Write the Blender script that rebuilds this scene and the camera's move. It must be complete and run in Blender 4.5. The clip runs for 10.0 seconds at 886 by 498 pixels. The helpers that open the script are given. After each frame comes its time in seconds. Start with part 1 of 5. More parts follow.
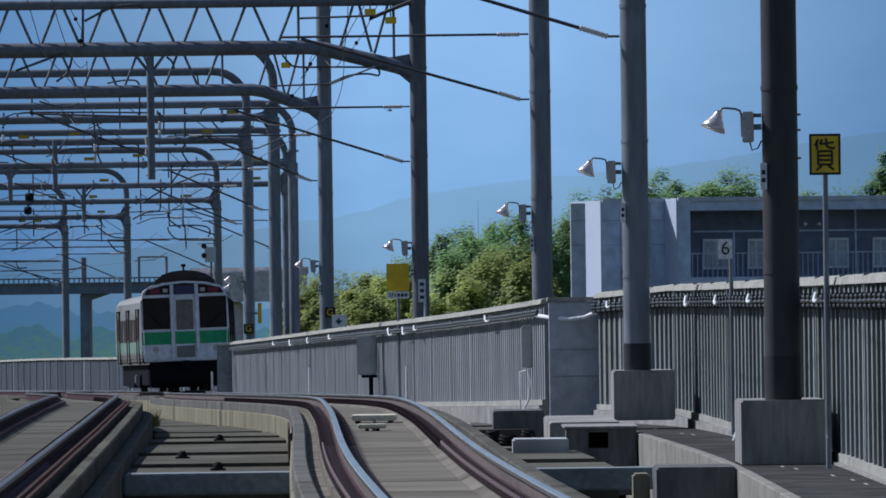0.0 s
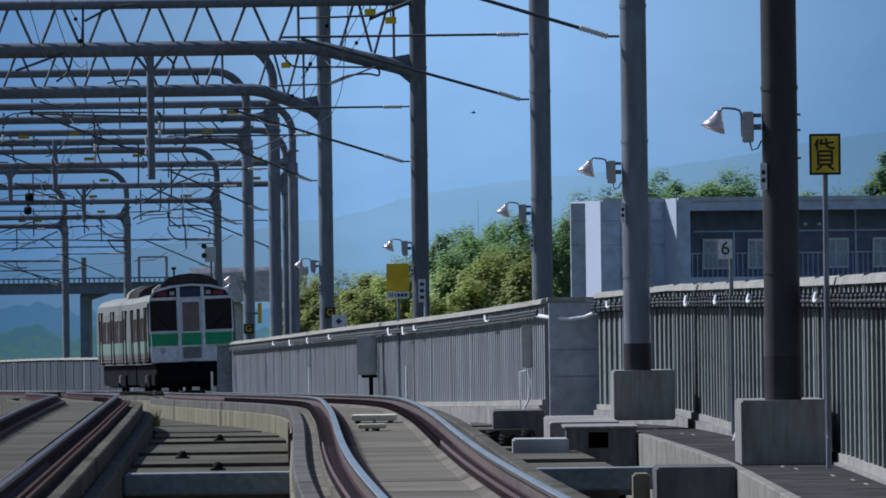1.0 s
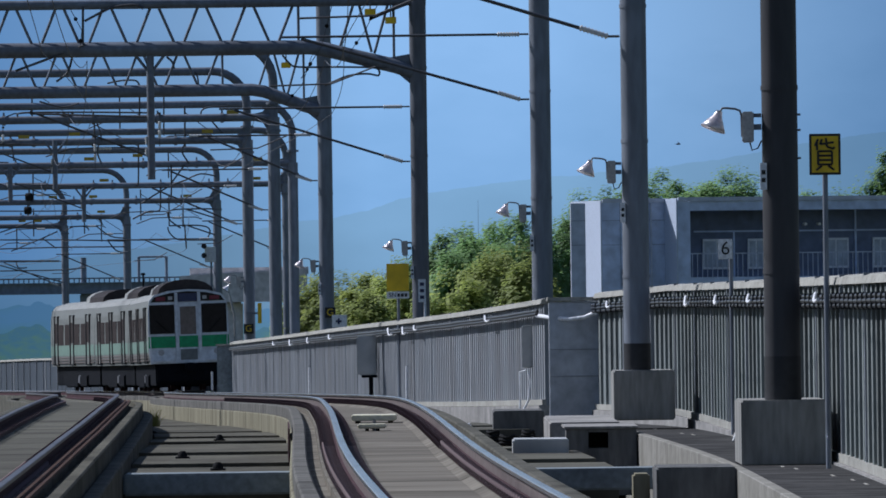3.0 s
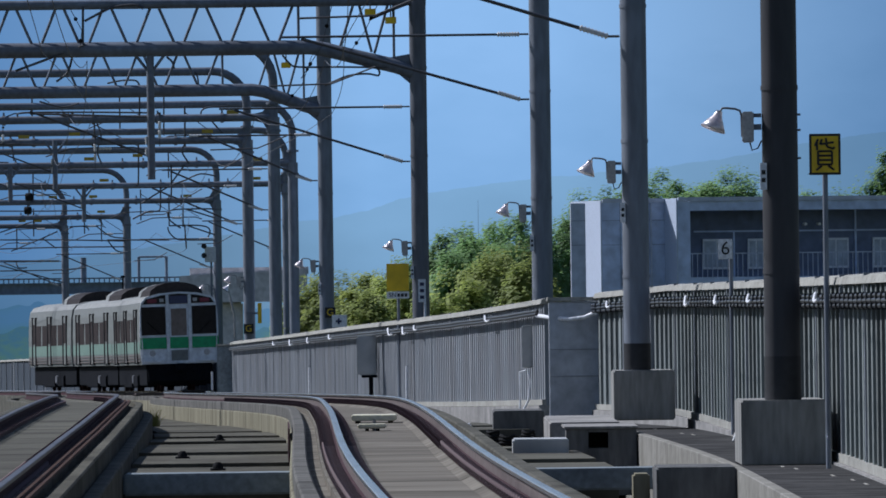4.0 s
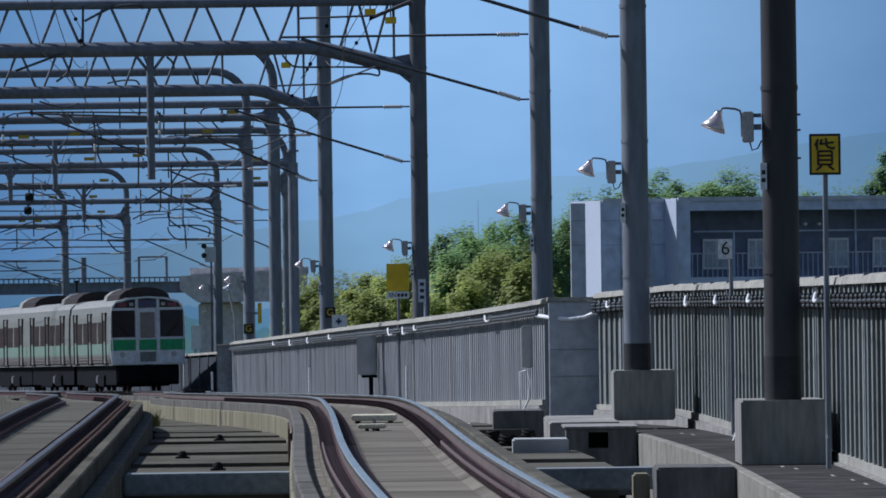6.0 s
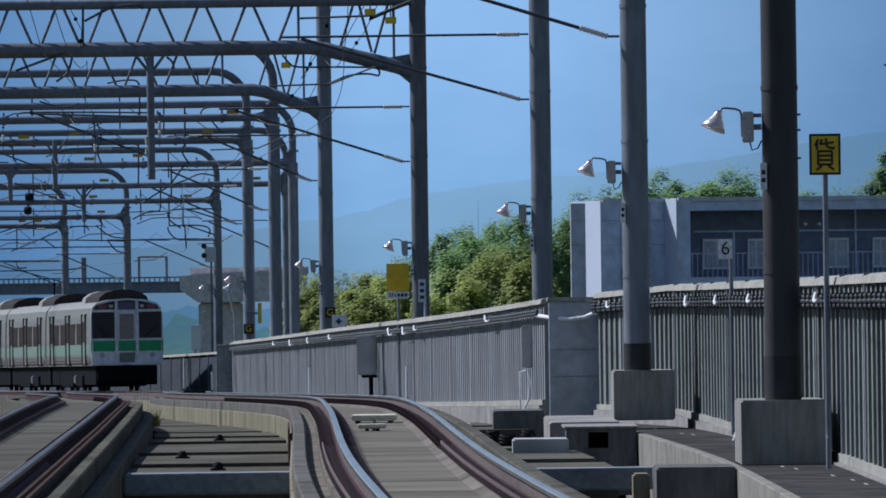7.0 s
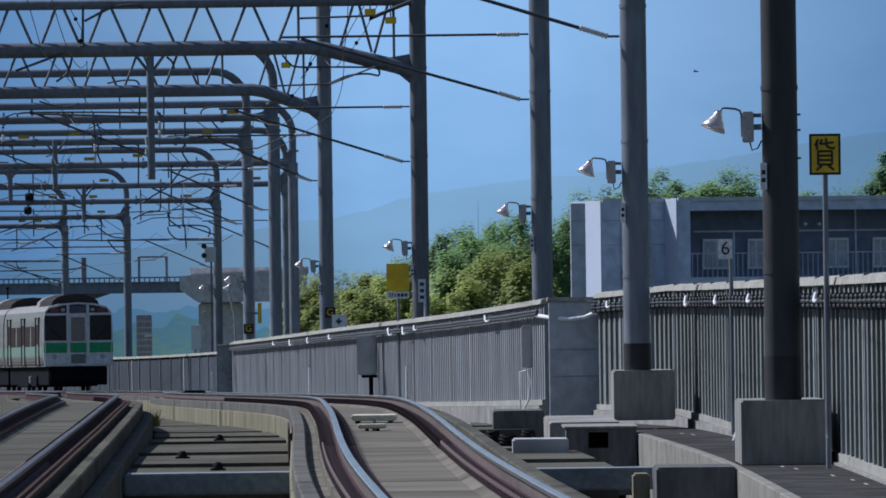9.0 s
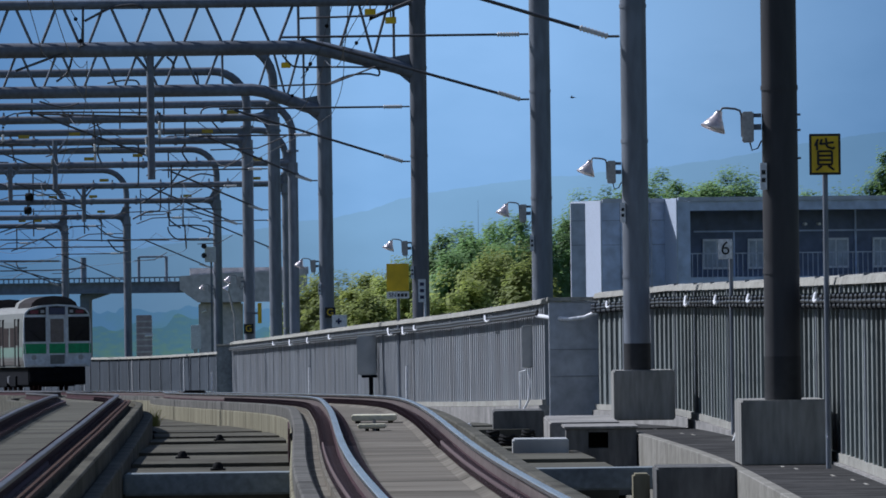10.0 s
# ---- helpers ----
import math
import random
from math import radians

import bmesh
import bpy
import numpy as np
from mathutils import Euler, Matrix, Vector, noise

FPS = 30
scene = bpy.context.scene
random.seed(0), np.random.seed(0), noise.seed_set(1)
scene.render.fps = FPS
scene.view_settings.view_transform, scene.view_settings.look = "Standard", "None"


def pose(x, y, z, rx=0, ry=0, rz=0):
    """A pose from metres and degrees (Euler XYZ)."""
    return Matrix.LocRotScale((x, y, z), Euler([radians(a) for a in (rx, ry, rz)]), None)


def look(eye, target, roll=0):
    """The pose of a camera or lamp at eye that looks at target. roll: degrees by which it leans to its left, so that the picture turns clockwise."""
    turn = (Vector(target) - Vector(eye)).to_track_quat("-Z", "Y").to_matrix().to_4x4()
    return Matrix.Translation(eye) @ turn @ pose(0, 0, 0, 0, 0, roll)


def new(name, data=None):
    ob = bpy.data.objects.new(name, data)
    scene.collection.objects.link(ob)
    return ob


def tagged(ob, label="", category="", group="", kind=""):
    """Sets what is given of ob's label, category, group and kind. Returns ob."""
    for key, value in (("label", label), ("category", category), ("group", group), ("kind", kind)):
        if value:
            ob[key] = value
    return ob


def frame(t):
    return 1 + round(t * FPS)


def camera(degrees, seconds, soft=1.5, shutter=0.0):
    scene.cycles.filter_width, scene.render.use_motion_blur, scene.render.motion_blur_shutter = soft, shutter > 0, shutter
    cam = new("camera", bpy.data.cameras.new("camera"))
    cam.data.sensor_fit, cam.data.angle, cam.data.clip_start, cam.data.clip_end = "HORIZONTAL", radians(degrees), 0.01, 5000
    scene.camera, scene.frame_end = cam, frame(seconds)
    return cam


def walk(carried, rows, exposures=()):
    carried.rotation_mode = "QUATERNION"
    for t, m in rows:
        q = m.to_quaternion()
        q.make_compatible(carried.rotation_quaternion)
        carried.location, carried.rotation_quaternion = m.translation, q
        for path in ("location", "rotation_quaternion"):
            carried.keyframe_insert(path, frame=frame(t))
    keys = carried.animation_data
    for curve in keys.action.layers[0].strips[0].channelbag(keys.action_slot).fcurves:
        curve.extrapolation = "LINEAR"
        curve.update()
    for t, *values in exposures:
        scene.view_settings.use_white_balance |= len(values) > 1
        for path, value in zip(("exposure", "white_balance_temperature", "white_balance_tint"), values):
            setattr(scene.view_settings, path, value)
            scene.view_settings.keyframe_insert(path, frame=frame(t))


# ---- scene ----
# ---- the camera: a long lens on a stand, still ----
EYE = (0.0, 0.0, 1.22)
ROLL = -0.75
cam = camera(4.726, 10.0, soft=1.7)
walk(cam, [(0.0, look(EYE, (0, 1900, 1.22 + 9.9), ROLL)), (10.0, look(EYE, (0, 1900, 1.22 + 9.9), ROLL))], exposures=[(0, 0.06, 5600, 14), (10, 0.06, 5600, 14)])

# ---- daylight ----
SUN_TO = Vector((-0.78, 0.40, 0.85)).normalized()
world = bpy.data.worlds.new("world")
scene.world = world
world.use_nodes = True
wn = world.node_tree.nodes
sky = wn.new("ShaderNodeTexSky")
sky.sky_type, sky.sun_disc = "NISHITA", False
sky.sun_elevation = math.asin(SUN_TO.z)
sky.sun_rotation = math.atan2(SUN_TO.x, SUN_TO.y)
world.node_tree.links.new(sky.outputs[0], wn["Background"].inputs[0])
wn["Background"].inputs[1].default_value = 0.065
sun_data = bpy.data.lights.new("sun", "SUN")
sun_data.energy, sun_data.angle, sun_data.color = 4.4, radians(0.6), (1.0, 0.96, 0.90)
sun = new("sun", sun_data)
sun.matrix_world = look(tuple(SUN_TO * 100), (0, 0, 0))


# ---- materials ----
def material(name, color, rough=0.7, metal=0.0, second=None, scale=3.0, mix=0.5, bump=0.0, grain=40.0, random_tint=0.0,
             stretch=(1, 1, 1), emit=None):
    """A surface with stains (scale) and grain, in metres."""
    m = bpy.data.materials.new(name)
    m.use_nodes = True
    nt = m.node_tree
    n, l = nt.nodes, nt.links
    b = n["Principled BSDF"]
    b.inputs["Roughness"].default_value, b.inputs["Metallic"].default_value = rough, metal
    b.inputs["Specular IOR Level"].default_value = 0.06 if rough >= 0.75 else 0.4
    co = n.new("ShaderNodeTexCoord")
    mp = n.new("ShaderNodeMapping")
    mp.inputs["Scale"].default_value = stretch
    mp.inputs["Rotation"].default_value = (0.5, 0.35, 0.75)
    l.new(co.outputs["Object"], mp.inputs["Vector"])
    big, fine = n.new("ShaderNodeTexNoise"), n.new("ShaderNodeTexNoise")
    big.inputs["Scale"].default_value, fine.inputs["Scale"].default_value = scale, grain
    big.inputs["Detail"].default_value = 6
    fine.inputs["Detail"].default_value = 3
    for x in (big, fine):
        l.new(mp.outputs[0], x.inputs["Vector"])
    ramp = n.new("ShaderNodeValToRGB")
    ramp.color_ramp.elements[0].position, ramp.color_ramp.elements[1].position = 0.5 - 0.2, 0.5 + 0.2
    second = second or tuple(c * 0.7 for c in color)
    ramp.color_ramp.elements[0].color = (*[a + (b2 - a) * mix for a, b2 in zip(color, second)], 1)
    ramp.color_ramp.elements[1].color = (*color, 1)
    l.new(big.outputs["Fac"], ramp.inputs["Fac"])
    mul = n.new("ShaderNodeMix")
    mul.data_type, mul.blend_type = "RGBA", "MULTIPLY"
    mul.inputs[0].default_value = 0.5
    l.new(ramp.outputs[0], mul.inputs[6])
    gr = n.new("ShaderNodeValToRGB")
    gr.color_ramp.elements[0].color, gr.color_ramp.elements[1].color = (0.55, 0.55, 0.55, 1), (1.25, 1.25, 1.25, 1)
    gr.color_ramp.elements[0].position, gr.color_ramp.elements[1].position = 0.3, 0.7
    l.new(fine.outputs["Fac"], gr.inputs["Fac"])
    l.new(gr.outputs[0], mul.inputs[7])
    out = mul.outputs[2]
    if random_tint:
        info = n.new("ShaderNodeObjectInfo")
        hs = n.new("ShaderNodeHueSaturation")
        rg = n.new("ShaderNodeMapRange")
        rg.inputs["To Min"].default_value, rg.inputs["To Max"].default_value = 1 - random_tint, 1 + random_tint
        l.new(info.outputs["Random"], rg.inputs["Value"])
        l.new(rg.outputs[0], hs.inputs["Value"])
        l.new(out, hs.inputs["Color"])
        out = hs.outputs[0]
    l.new(out, b.inputs["Base Color"])
    if bump:
        bp = n.new("ShaderNodeBump")
        bp.inputs["Strength"].default_value, bp.inputs["Distance"].default_value = bump, 0.02
        l.new(fine.outputs["Fac"], bp.inputs["Height"])
        l.new(bp.outputs[0], b.inputs["Normal"])
    if emit:
        b.inputs["Emission Color"].default_value = (*emit[0], 1)
        b.inputs["Emission Strength"].default_value = emit[1]
    return m


CONCRETE = material("concrete", (0.36, 0.345, 0.32), 0.9, second=(0.17, 0.165, 0.155), scale=1.1, mix=0.8, bump=0.3, grain=14)
CONCRETE_PALE = material("concrete_pale", (0.46, 0.44, 0.39), 0.9, second=(0.25, 0.235, 0.2), scale=0.9, mix=0.8, bump=0.3, grain=10)
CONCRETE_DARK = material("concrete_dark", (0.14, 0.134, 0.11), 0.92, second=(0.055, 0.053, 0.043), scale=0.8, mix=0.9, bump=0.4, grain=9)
SLAB = material("slab_concrete", (0.21, 0.19, 0.153), 0.9, second=(0.095, 0.083, 0.067), scale=0.5, mix=0.85, bump=0.04, grain=2, stretch=(0.35, 0.9, 1))
SLAB_DARK = material("stained_slab_concrete", (0.142, 0.137, 0.108), 0.9, second=(0.065, 0.06, 0.05), scale=0.35, mix=0.9, bump=0.05, grain=4, stretch=(0.5, 1, 1))
KERB = material("kerb_concrete", (0.285, 0.265, 0.185), 0.9, second=(0.10, 0.09, 0.06), scale=1.4, mix=0.9, bump=0.3, grain=9, stretch=(1, 1, 0.3))
KERB_TOP = material("dirty_kerb_concrete", (0.18, 0.174, 0.155), 0.9, second=(0.06, 0.056, 0.05), scale=1.6, mix=0.9, bump=0.3, grain=18)
PLINTH = material("streaked_concrete", (0.34, 0.335, 0.31), 0.9, second=(0.17, 0.165, 0.15), scale=2.2, mix=0.9, bump=0.3, grain=16, stretch=(1, 1, 0.18))
BAY = material("bay_concrete", (0.135, 0.127, 0.098), 0.92, second=(0.05, 0.046, 0.036), scale=0.6, mix=0.9, bump=0.4, grain=6, stretch=(1, 0.4, 1))
ASPHALT = material("walkway_surface", (0.082, 0.08, 0.076), 0.9, second=(0.022, 0.021, 0.02), scale=1.5, mix=1.0, bump=0.6, grain=11)
RAIL_TOP = material("polished_rail_steel", (0.62, 0.63, 0.66), 0.22, 1.0, scale=2, mix=0.2, grain=6, stretch=(1, 0.1, 1))
RUST = material("rusty_rail_steel", (0.068, 0.039, 0.042), 0.8, 0.0, second=(0.045, 0.024, 0.026), scale=1.2, bump=0.4, grain=20)
RAIL_DULL = material("dull_rail_steel", (0.12, 0.115, 0.125), 0.5, 0.6, scale=2, mix=0.4, grain=6, stretch=(1, 0.1, 1))
# Web paler than the rust: sun on the rail's side put into the colour.
RAIL_WEB = material("sunlit_rail_web", (0.155, 0.13, 0.12), 0.75, 0.0, second=(0.085, 0.062, 0.06), scale=1.2, bump=0.2, grain=12)
BLOCK = material("streaked_block_concrete", (0.20, 0.198, 0.188), 0.9, second=(0.075, 0.076, 0.076), scale=2.6, mix=0.9, bump=0.3, grain=14, stretch=(1, 1, 0.25))
RUST_PALE = material("brown_conduit", (0.11, 0.068, 0.05), 0.8, second=(0.05, 0.03, 0.025), scale=1.5, grain=12)
CLIP_DULL = material("rusty_clip_steel", (0.085, 0.048, 0.05), 0.7, 0.0, second=(0.05, 0.028, 0.03), scale=6, grain=30)
CLIP = material("clip_steel", (0.14, 0.092, 0.09), 0.5, 0.3, scale=6, grain=30)
POLE = material("galvanised_pole", (0.205, 0.23, 0.27), 0.6, 0.25, second=(0.16, 0.165, 0.175), scale=0.9, mix=0.7, grain=8, stretch=(1, 1, 0.25))
POLE_DULL = material("dull_pole", (0.155, 0.165, 0.185), 0.6, 0.25, second=(0.10, 0.10, 0.11), scale=0.9, mix=0.8, grain=8, stretch=(1, 1, 0.25))
POLE_BROWN = material("weathered_pole", (0.046, 0.046, 0.05), 0.6, 0.1, second=(0.038, 0.035, 0.035), scale=0.9, mix=0.8, grain=8, stretch=(1, 1, 0.25))
BLACK_BAND = material("black_coating", (0.025, 0.025, 0.027), 0.6, scale=2, grain=12)
PIPE = material("beam_pipe_steel", (0.175, 0.205, 0.25), 0.6, 0.25, second=(0.12, 0.12, 0.13), scale=0.7, mix=0.8, grain=8)
PANEL = material("plain_panel_concrete", (0.54, 0.56, 0.585), 0.85, second=(0.42, 0.435, 0.455), scale=0.8, mix=0.7, grain=5)
FENCE = material("grey_barrier_panel", (0.285, 0.31, 0.335), 0.8, second=(0.19, 0.19, 0.195), scale=0.5, mix=0.8, grain=3, stretch=(1, 1, 0.15))
# Darker than FENCE: the far barrier's shade is put into its colour.
FENCE_FAR = material("shade_toned_barrier_panel", (0.075, 0.088, 0.105), 0.85, second=(0.05, 0.06, 0.07), scale=0.3, mix=0.8, grain=2, stretch=(1, 1, 0.2))
FENCE_NEAR = material("weathered_barrier_panel", (0.20, 0.222, 0.225), 0.85, second=(0.09, 0.096, 0.096), scale=0.6, mix=0.9, grain=3, stretch=(1, 1, 0.2))
RIB_NEAR = material("weathered_barrier_rib", (0.25, 0.275, 0.265), 0.85, second=(0.14, 0.148, 0.14), scale=0.6, mix=0.9, grain=4, stretch=(1, 1, 0.2))
FENCE_RIB = material("grey_barrier_rib", (0.335, 0.355, 0.375), 0.8, second=(0.24, 0.24, 0.24), scale=0.6, mix=0.8, grain=4, stretch=(1, 1, 0.15))
CAP = material("pale_coping", (0.38, 0.37, 0.325), 0.85, second=(0.28, 0.27, 0.235), scale=0.8, mix=0.8, grain=10, bump=0.2)
CABLE = material("black_cable", (0.026, 0.027, 0.031), 0.36, scale=5, grain=30)
# Plain white, not metal: the sun's glint is put into the colour.
SILVER = material("glint_white_sleeve", (0.88, 0.88, 0.88), 0.35, 0.0, scale=5, mix=0.2, grain=20)
WIRE = material("dark_wire", (0.09, 0.09, 0.095), 0.6, 0.4, scale=5, grain=30)
INSULATOR = material("white_porcelain", (0.72, 0.70, 0.66), 0.25, scale=5, mix=0.2, grain=30)
LAMP_GREY = material("lamp_grey_paint", (0.42, 0.41, 0.40), 0.5, scale=4, mix=0.3, grain=25)
LAMP_BELL = material("polished_aluminium", (0.90, 0.85, 0.85), 0.30, 0.6, scale=4, mix=0.1, grain=25)
LAMP_WHITE = material("lamp_white_enamel", (0.85, 0.85, 0.84), 0.22, scale=4, mix=0.1, grain=25)
# Yellow held back: haze over the distant plates is put into it.
YELLOW_DULL = material("haze_dulled_yellow_plate", (0.42, 0.31, 0.04), 0.6, scale=4, mix=0.4, grain=6)
YELLOW = material("yellow_sign_paint", (0.78, 0.52, 0.015), 0.5, scale=4, mix=0.1, grain=3)
WHITE = material("white_sign_paint", (0.74, 0.75, 0.76), 0.5, scale=4, mix=0.2, grain=20)
BLACK = material("black_sign_paint", (0.02, 0.02, 0.02), 0.5, scale=4, grain=20)
STEEL_BLUE = material("blue_grey_steel_plate", (0.25, 0.29, 0.30), 0.7, second=(0.11, 0.125, 0.14), scale=1.5, mix=0.7, grain=12)
BOX_GREY = material("cabinet_grey", (0.45, 0.455, 0.44), 0.6, second=(0.36, 0.37, 0.375), scale=2, mix=0.4, grain=2)


# ---- builders ----
def part(name, bm, mat, parent=None, label="", smooth=False):
    me = bpy.data.meshes.new(name)
    bmesh.ops.recalc_face_normals(bm, faces=bm.faces)
    if smooth:
        for f in bm.faces:
            f.smooth = True
    bm.to_mesh(me)
    bm.free()
    for mt in (mat if isinstance(mat, (list, tuple)) else [mat]):
        me.materials.append(mt)
    ob = new(name, me)
    if parent:
        ob.parent = parent
    if label:
        ob["label"] = label
    return ob


def thing(name, label, category, m=None, group="", kind=""):
    ob = new(name)
    ob.empty_display_size = 0.2
    if m is not None:
        ob.matrix_basis = m
    return tagged(ob, label, category, group, kind)


def box(bm, x0, x1, y0, y1, z0, z1, bevel=0.0, mi=0):
    vs = [bm.verts.new(p) for p in ((x0, y0, z0), (x1, y0, z0), (x1, y1, z0), (x0, y1, z0), (x0, y0, z1), (x1, y0, z1), (x1, y1, z1), (x0, y1, z1))]
    fs = [bm.faces.new([vs[i] for i in q]) for q in ((0, 3, 2, 1), (4, 5, 6, 7), (0, 1, 5, 4), (1, 2, 6, 5), (2, 3, 7, 6), (3, 0, 4, 7))]
    for f in fs:
        f.material_index = mi
    if bevel:
        es = list({e for f in fs for e in f.edges})
        bmesh.ops.bevel(bm, geom=es, offset=bevel, segments=2, affect="EDGES")
    return bm


def B(*a, **k):
    return box(bmesh.new(), *a, **k)


def tube(bm, pts, r, n=10, cap=True):
    """A round bar along points; r: one radius, or one for each point."""
    pts = [Vector(p) for p in pts]
    rs = r if isinstance(r, (list, tuple)) else [r] * len(pts)
    rings = []
    side = None
    for i, p in enumerate(pts):
        d = (pts[min(i + 1, len(pts) - 1)] - pts[max(i - 1, 0)]).normalized()
        if side is None:
            side = d.orthogonal().normalized()
        side = (side - d * side.dot(d)).normalized()
        up = d.cross(side)
        rings.append([bm.verts.new(p + (side * math.cos(a) + up * math.sin(a)) * rs[i]) for a in (2 * math.pi * k / n for k in range(n))])
    for a, b in zip(rings, rings[1:]):
        for k in range(n):
            f = bm.faces.new((a[k], a[(k + 1) % n], b[(k + 1) % n], b[k]))
            f.smooth = n > 6
    if cap:
        bm.faces.new([bm.verts.new(v.co) for v in rings[0][::-1]])
        bm.faces.new([bm.verts.new(v.co) for v in rings[-1]])
    return bm


def T(pts, r, n=10):
    return tube(bmesh.new(), pts, r, n)


def sweep(bm, stations, profile, closed=True):
    """profile: (across, up) points; stations: (place, across vector)."""
    rings = [[bm.verts.new(p + a * u + Vector((0, 0, v))) for u, v in profile] for p, a in stations]
    n = len(profile)
    for ra, rb in zip(rings, rings[1:]):
        for k in range(n if closed else n - 1):
            bm.faces.new((ra[k], ra[(k + 1) % n], rb[(k + 1) % n], rb[k]))
    if closed:
        bm.faces.new(rings[0][::-1])
        bm.faces.new(rings[-1])
    return bm


def lozenge(bm, pts, y0, y1):
    """A flat plate cut to the (x, z) outline, from y0 to y1."""
    a = [bm.verts.new((x, y0, z)) for x, z in pts]
    c = [bm.verts.new((x, y1, z)) for x, z in pts]
    bm.faces.new(a[::-1])
    bm.faces.new(c)
    for k in range(len(pts)):
        q = (k + 1) % len(pts)
        bm.faces.new((a[k], a[q], c[q], c[k]))
    return bm


def spline(xs, ys):
    """Natural cubic spline through the points."""
    xs, ys = np.array(xs, float), np.array(ys, float)
    n = len(xs)
    h = np.diff(xs)
    a, r = np.zeros((n, n)), np.zeros(n)
    a[0, 0] = a[-1, -1] = 1
    for i in range(1, n - 1):
        a[i, i - 1:i + 2] = h[i - 1], 2 * (h[i - 1] + h[i]), h[i]
        r[i] = 3 * ((ys[i + 1] - ys[i]) / h[i] - (ys[i] - ys[i - 1]) / h[i - 1])
    c = np.linalg.solve(a, r)

    def f(x):
        i = min(max(int(np.searchsorted(xs, x)) - 1, 0), n - 2)
        b = (ys[i + 1] - ys[i]) / h[i] - h[i] * (2 * c[i] + c[i + 1]) / 3
        d = (c[i + 1] - c[i]) / (3 * h[i])
        t = x - xs[i]
        if x > xs[-1]:
            t0 = h[i]
            return float(ys[-1] + (b + 2 * c[i] * t0 + 3 * d * t0 * t0) * (x - xs[-1]))
        return float(ys[i] + b * t + c[i] * t * t + d * t ** 3)
    return f


# ---- the line: level to about 140 m, then falling 0.77 in 100, and bending to the left ----
def lift(x):
    return -0.0131 * x


def rail_z(y):
    u = (y - 141) / 9.0
    return lift(RIGHT_X(y)) -0.0077 * 9.0 * (math.log1p(math.exp(u)) if u < 30 else u)


def step_down(a, b, y):
    t = min(max((y - a) / (b - a), 0), 1)
    return t * t * (3 - 2 * t)


RIGHT_X = spline([-30, 40, 64, 87.6, 110, 128, 141, 160, 191, 231, 271, 311, 335, 349, 360, 373.5, 393, 403, 422.5, 437, 447, 470, 520, 580],
                 [2.45, 0.83, 0.27, -0.222, -0.553, -0.805, -1.015, -1.33, -2.15, -3.9, -5.9, -7.5, -8.15, -8.37, -8.45, -8.79, -9.93, -10.8, -12.96, -14.88, -16.14, -19.4, -28.0, -40.0])
LEFT_X = spline([-30, 40, 60, 87, 133, 160, 188, 231, 271, 311, 349, 373.5, 403, 447, 520, 580],
                [-1.9, -3.22, -3.60, -4.12, -5.03, -5.6, -6.3, -7.9, -9.9, -11.5, -12.4, -12.8, -14.8, -20.1, -32.0, -44.0])


def left_z(y):
    return rail_z(y) + lift(LEFT_X(y) - RIGHT_X(y)) - 0.20 * (1 - step_down(125, 190, y))


def stations(fx, fz, y0, y1, step):
    out = []
    n = max(2, int((y1 - y0) / step))
    for i in range(n + 1):
        y = y0 + (y1 - y0) * i / n
        d = Vector((fx(y + 0.5) - fx(y - 0.5), 1, 0)).normalized()
        out.append((Vector((fx(y), y, fz(y))), Vector((d.y, -d.x, 0))))
    return out


RAIL_PROFILE = [(-0.063, -0.153), (0.063, -0.153), (0.063, -0.142), (0.012, -0.125), (0.009, -0.045), (0.031, -0.034), (0.032, -0.006), (0.026, 0.0),
                (-0.026, 0.0), (-0.032, -0.006), (-0.031, -0.034), (-0.009, -0.045), (-0.012, -0.125), (-0.063, -0.142)]


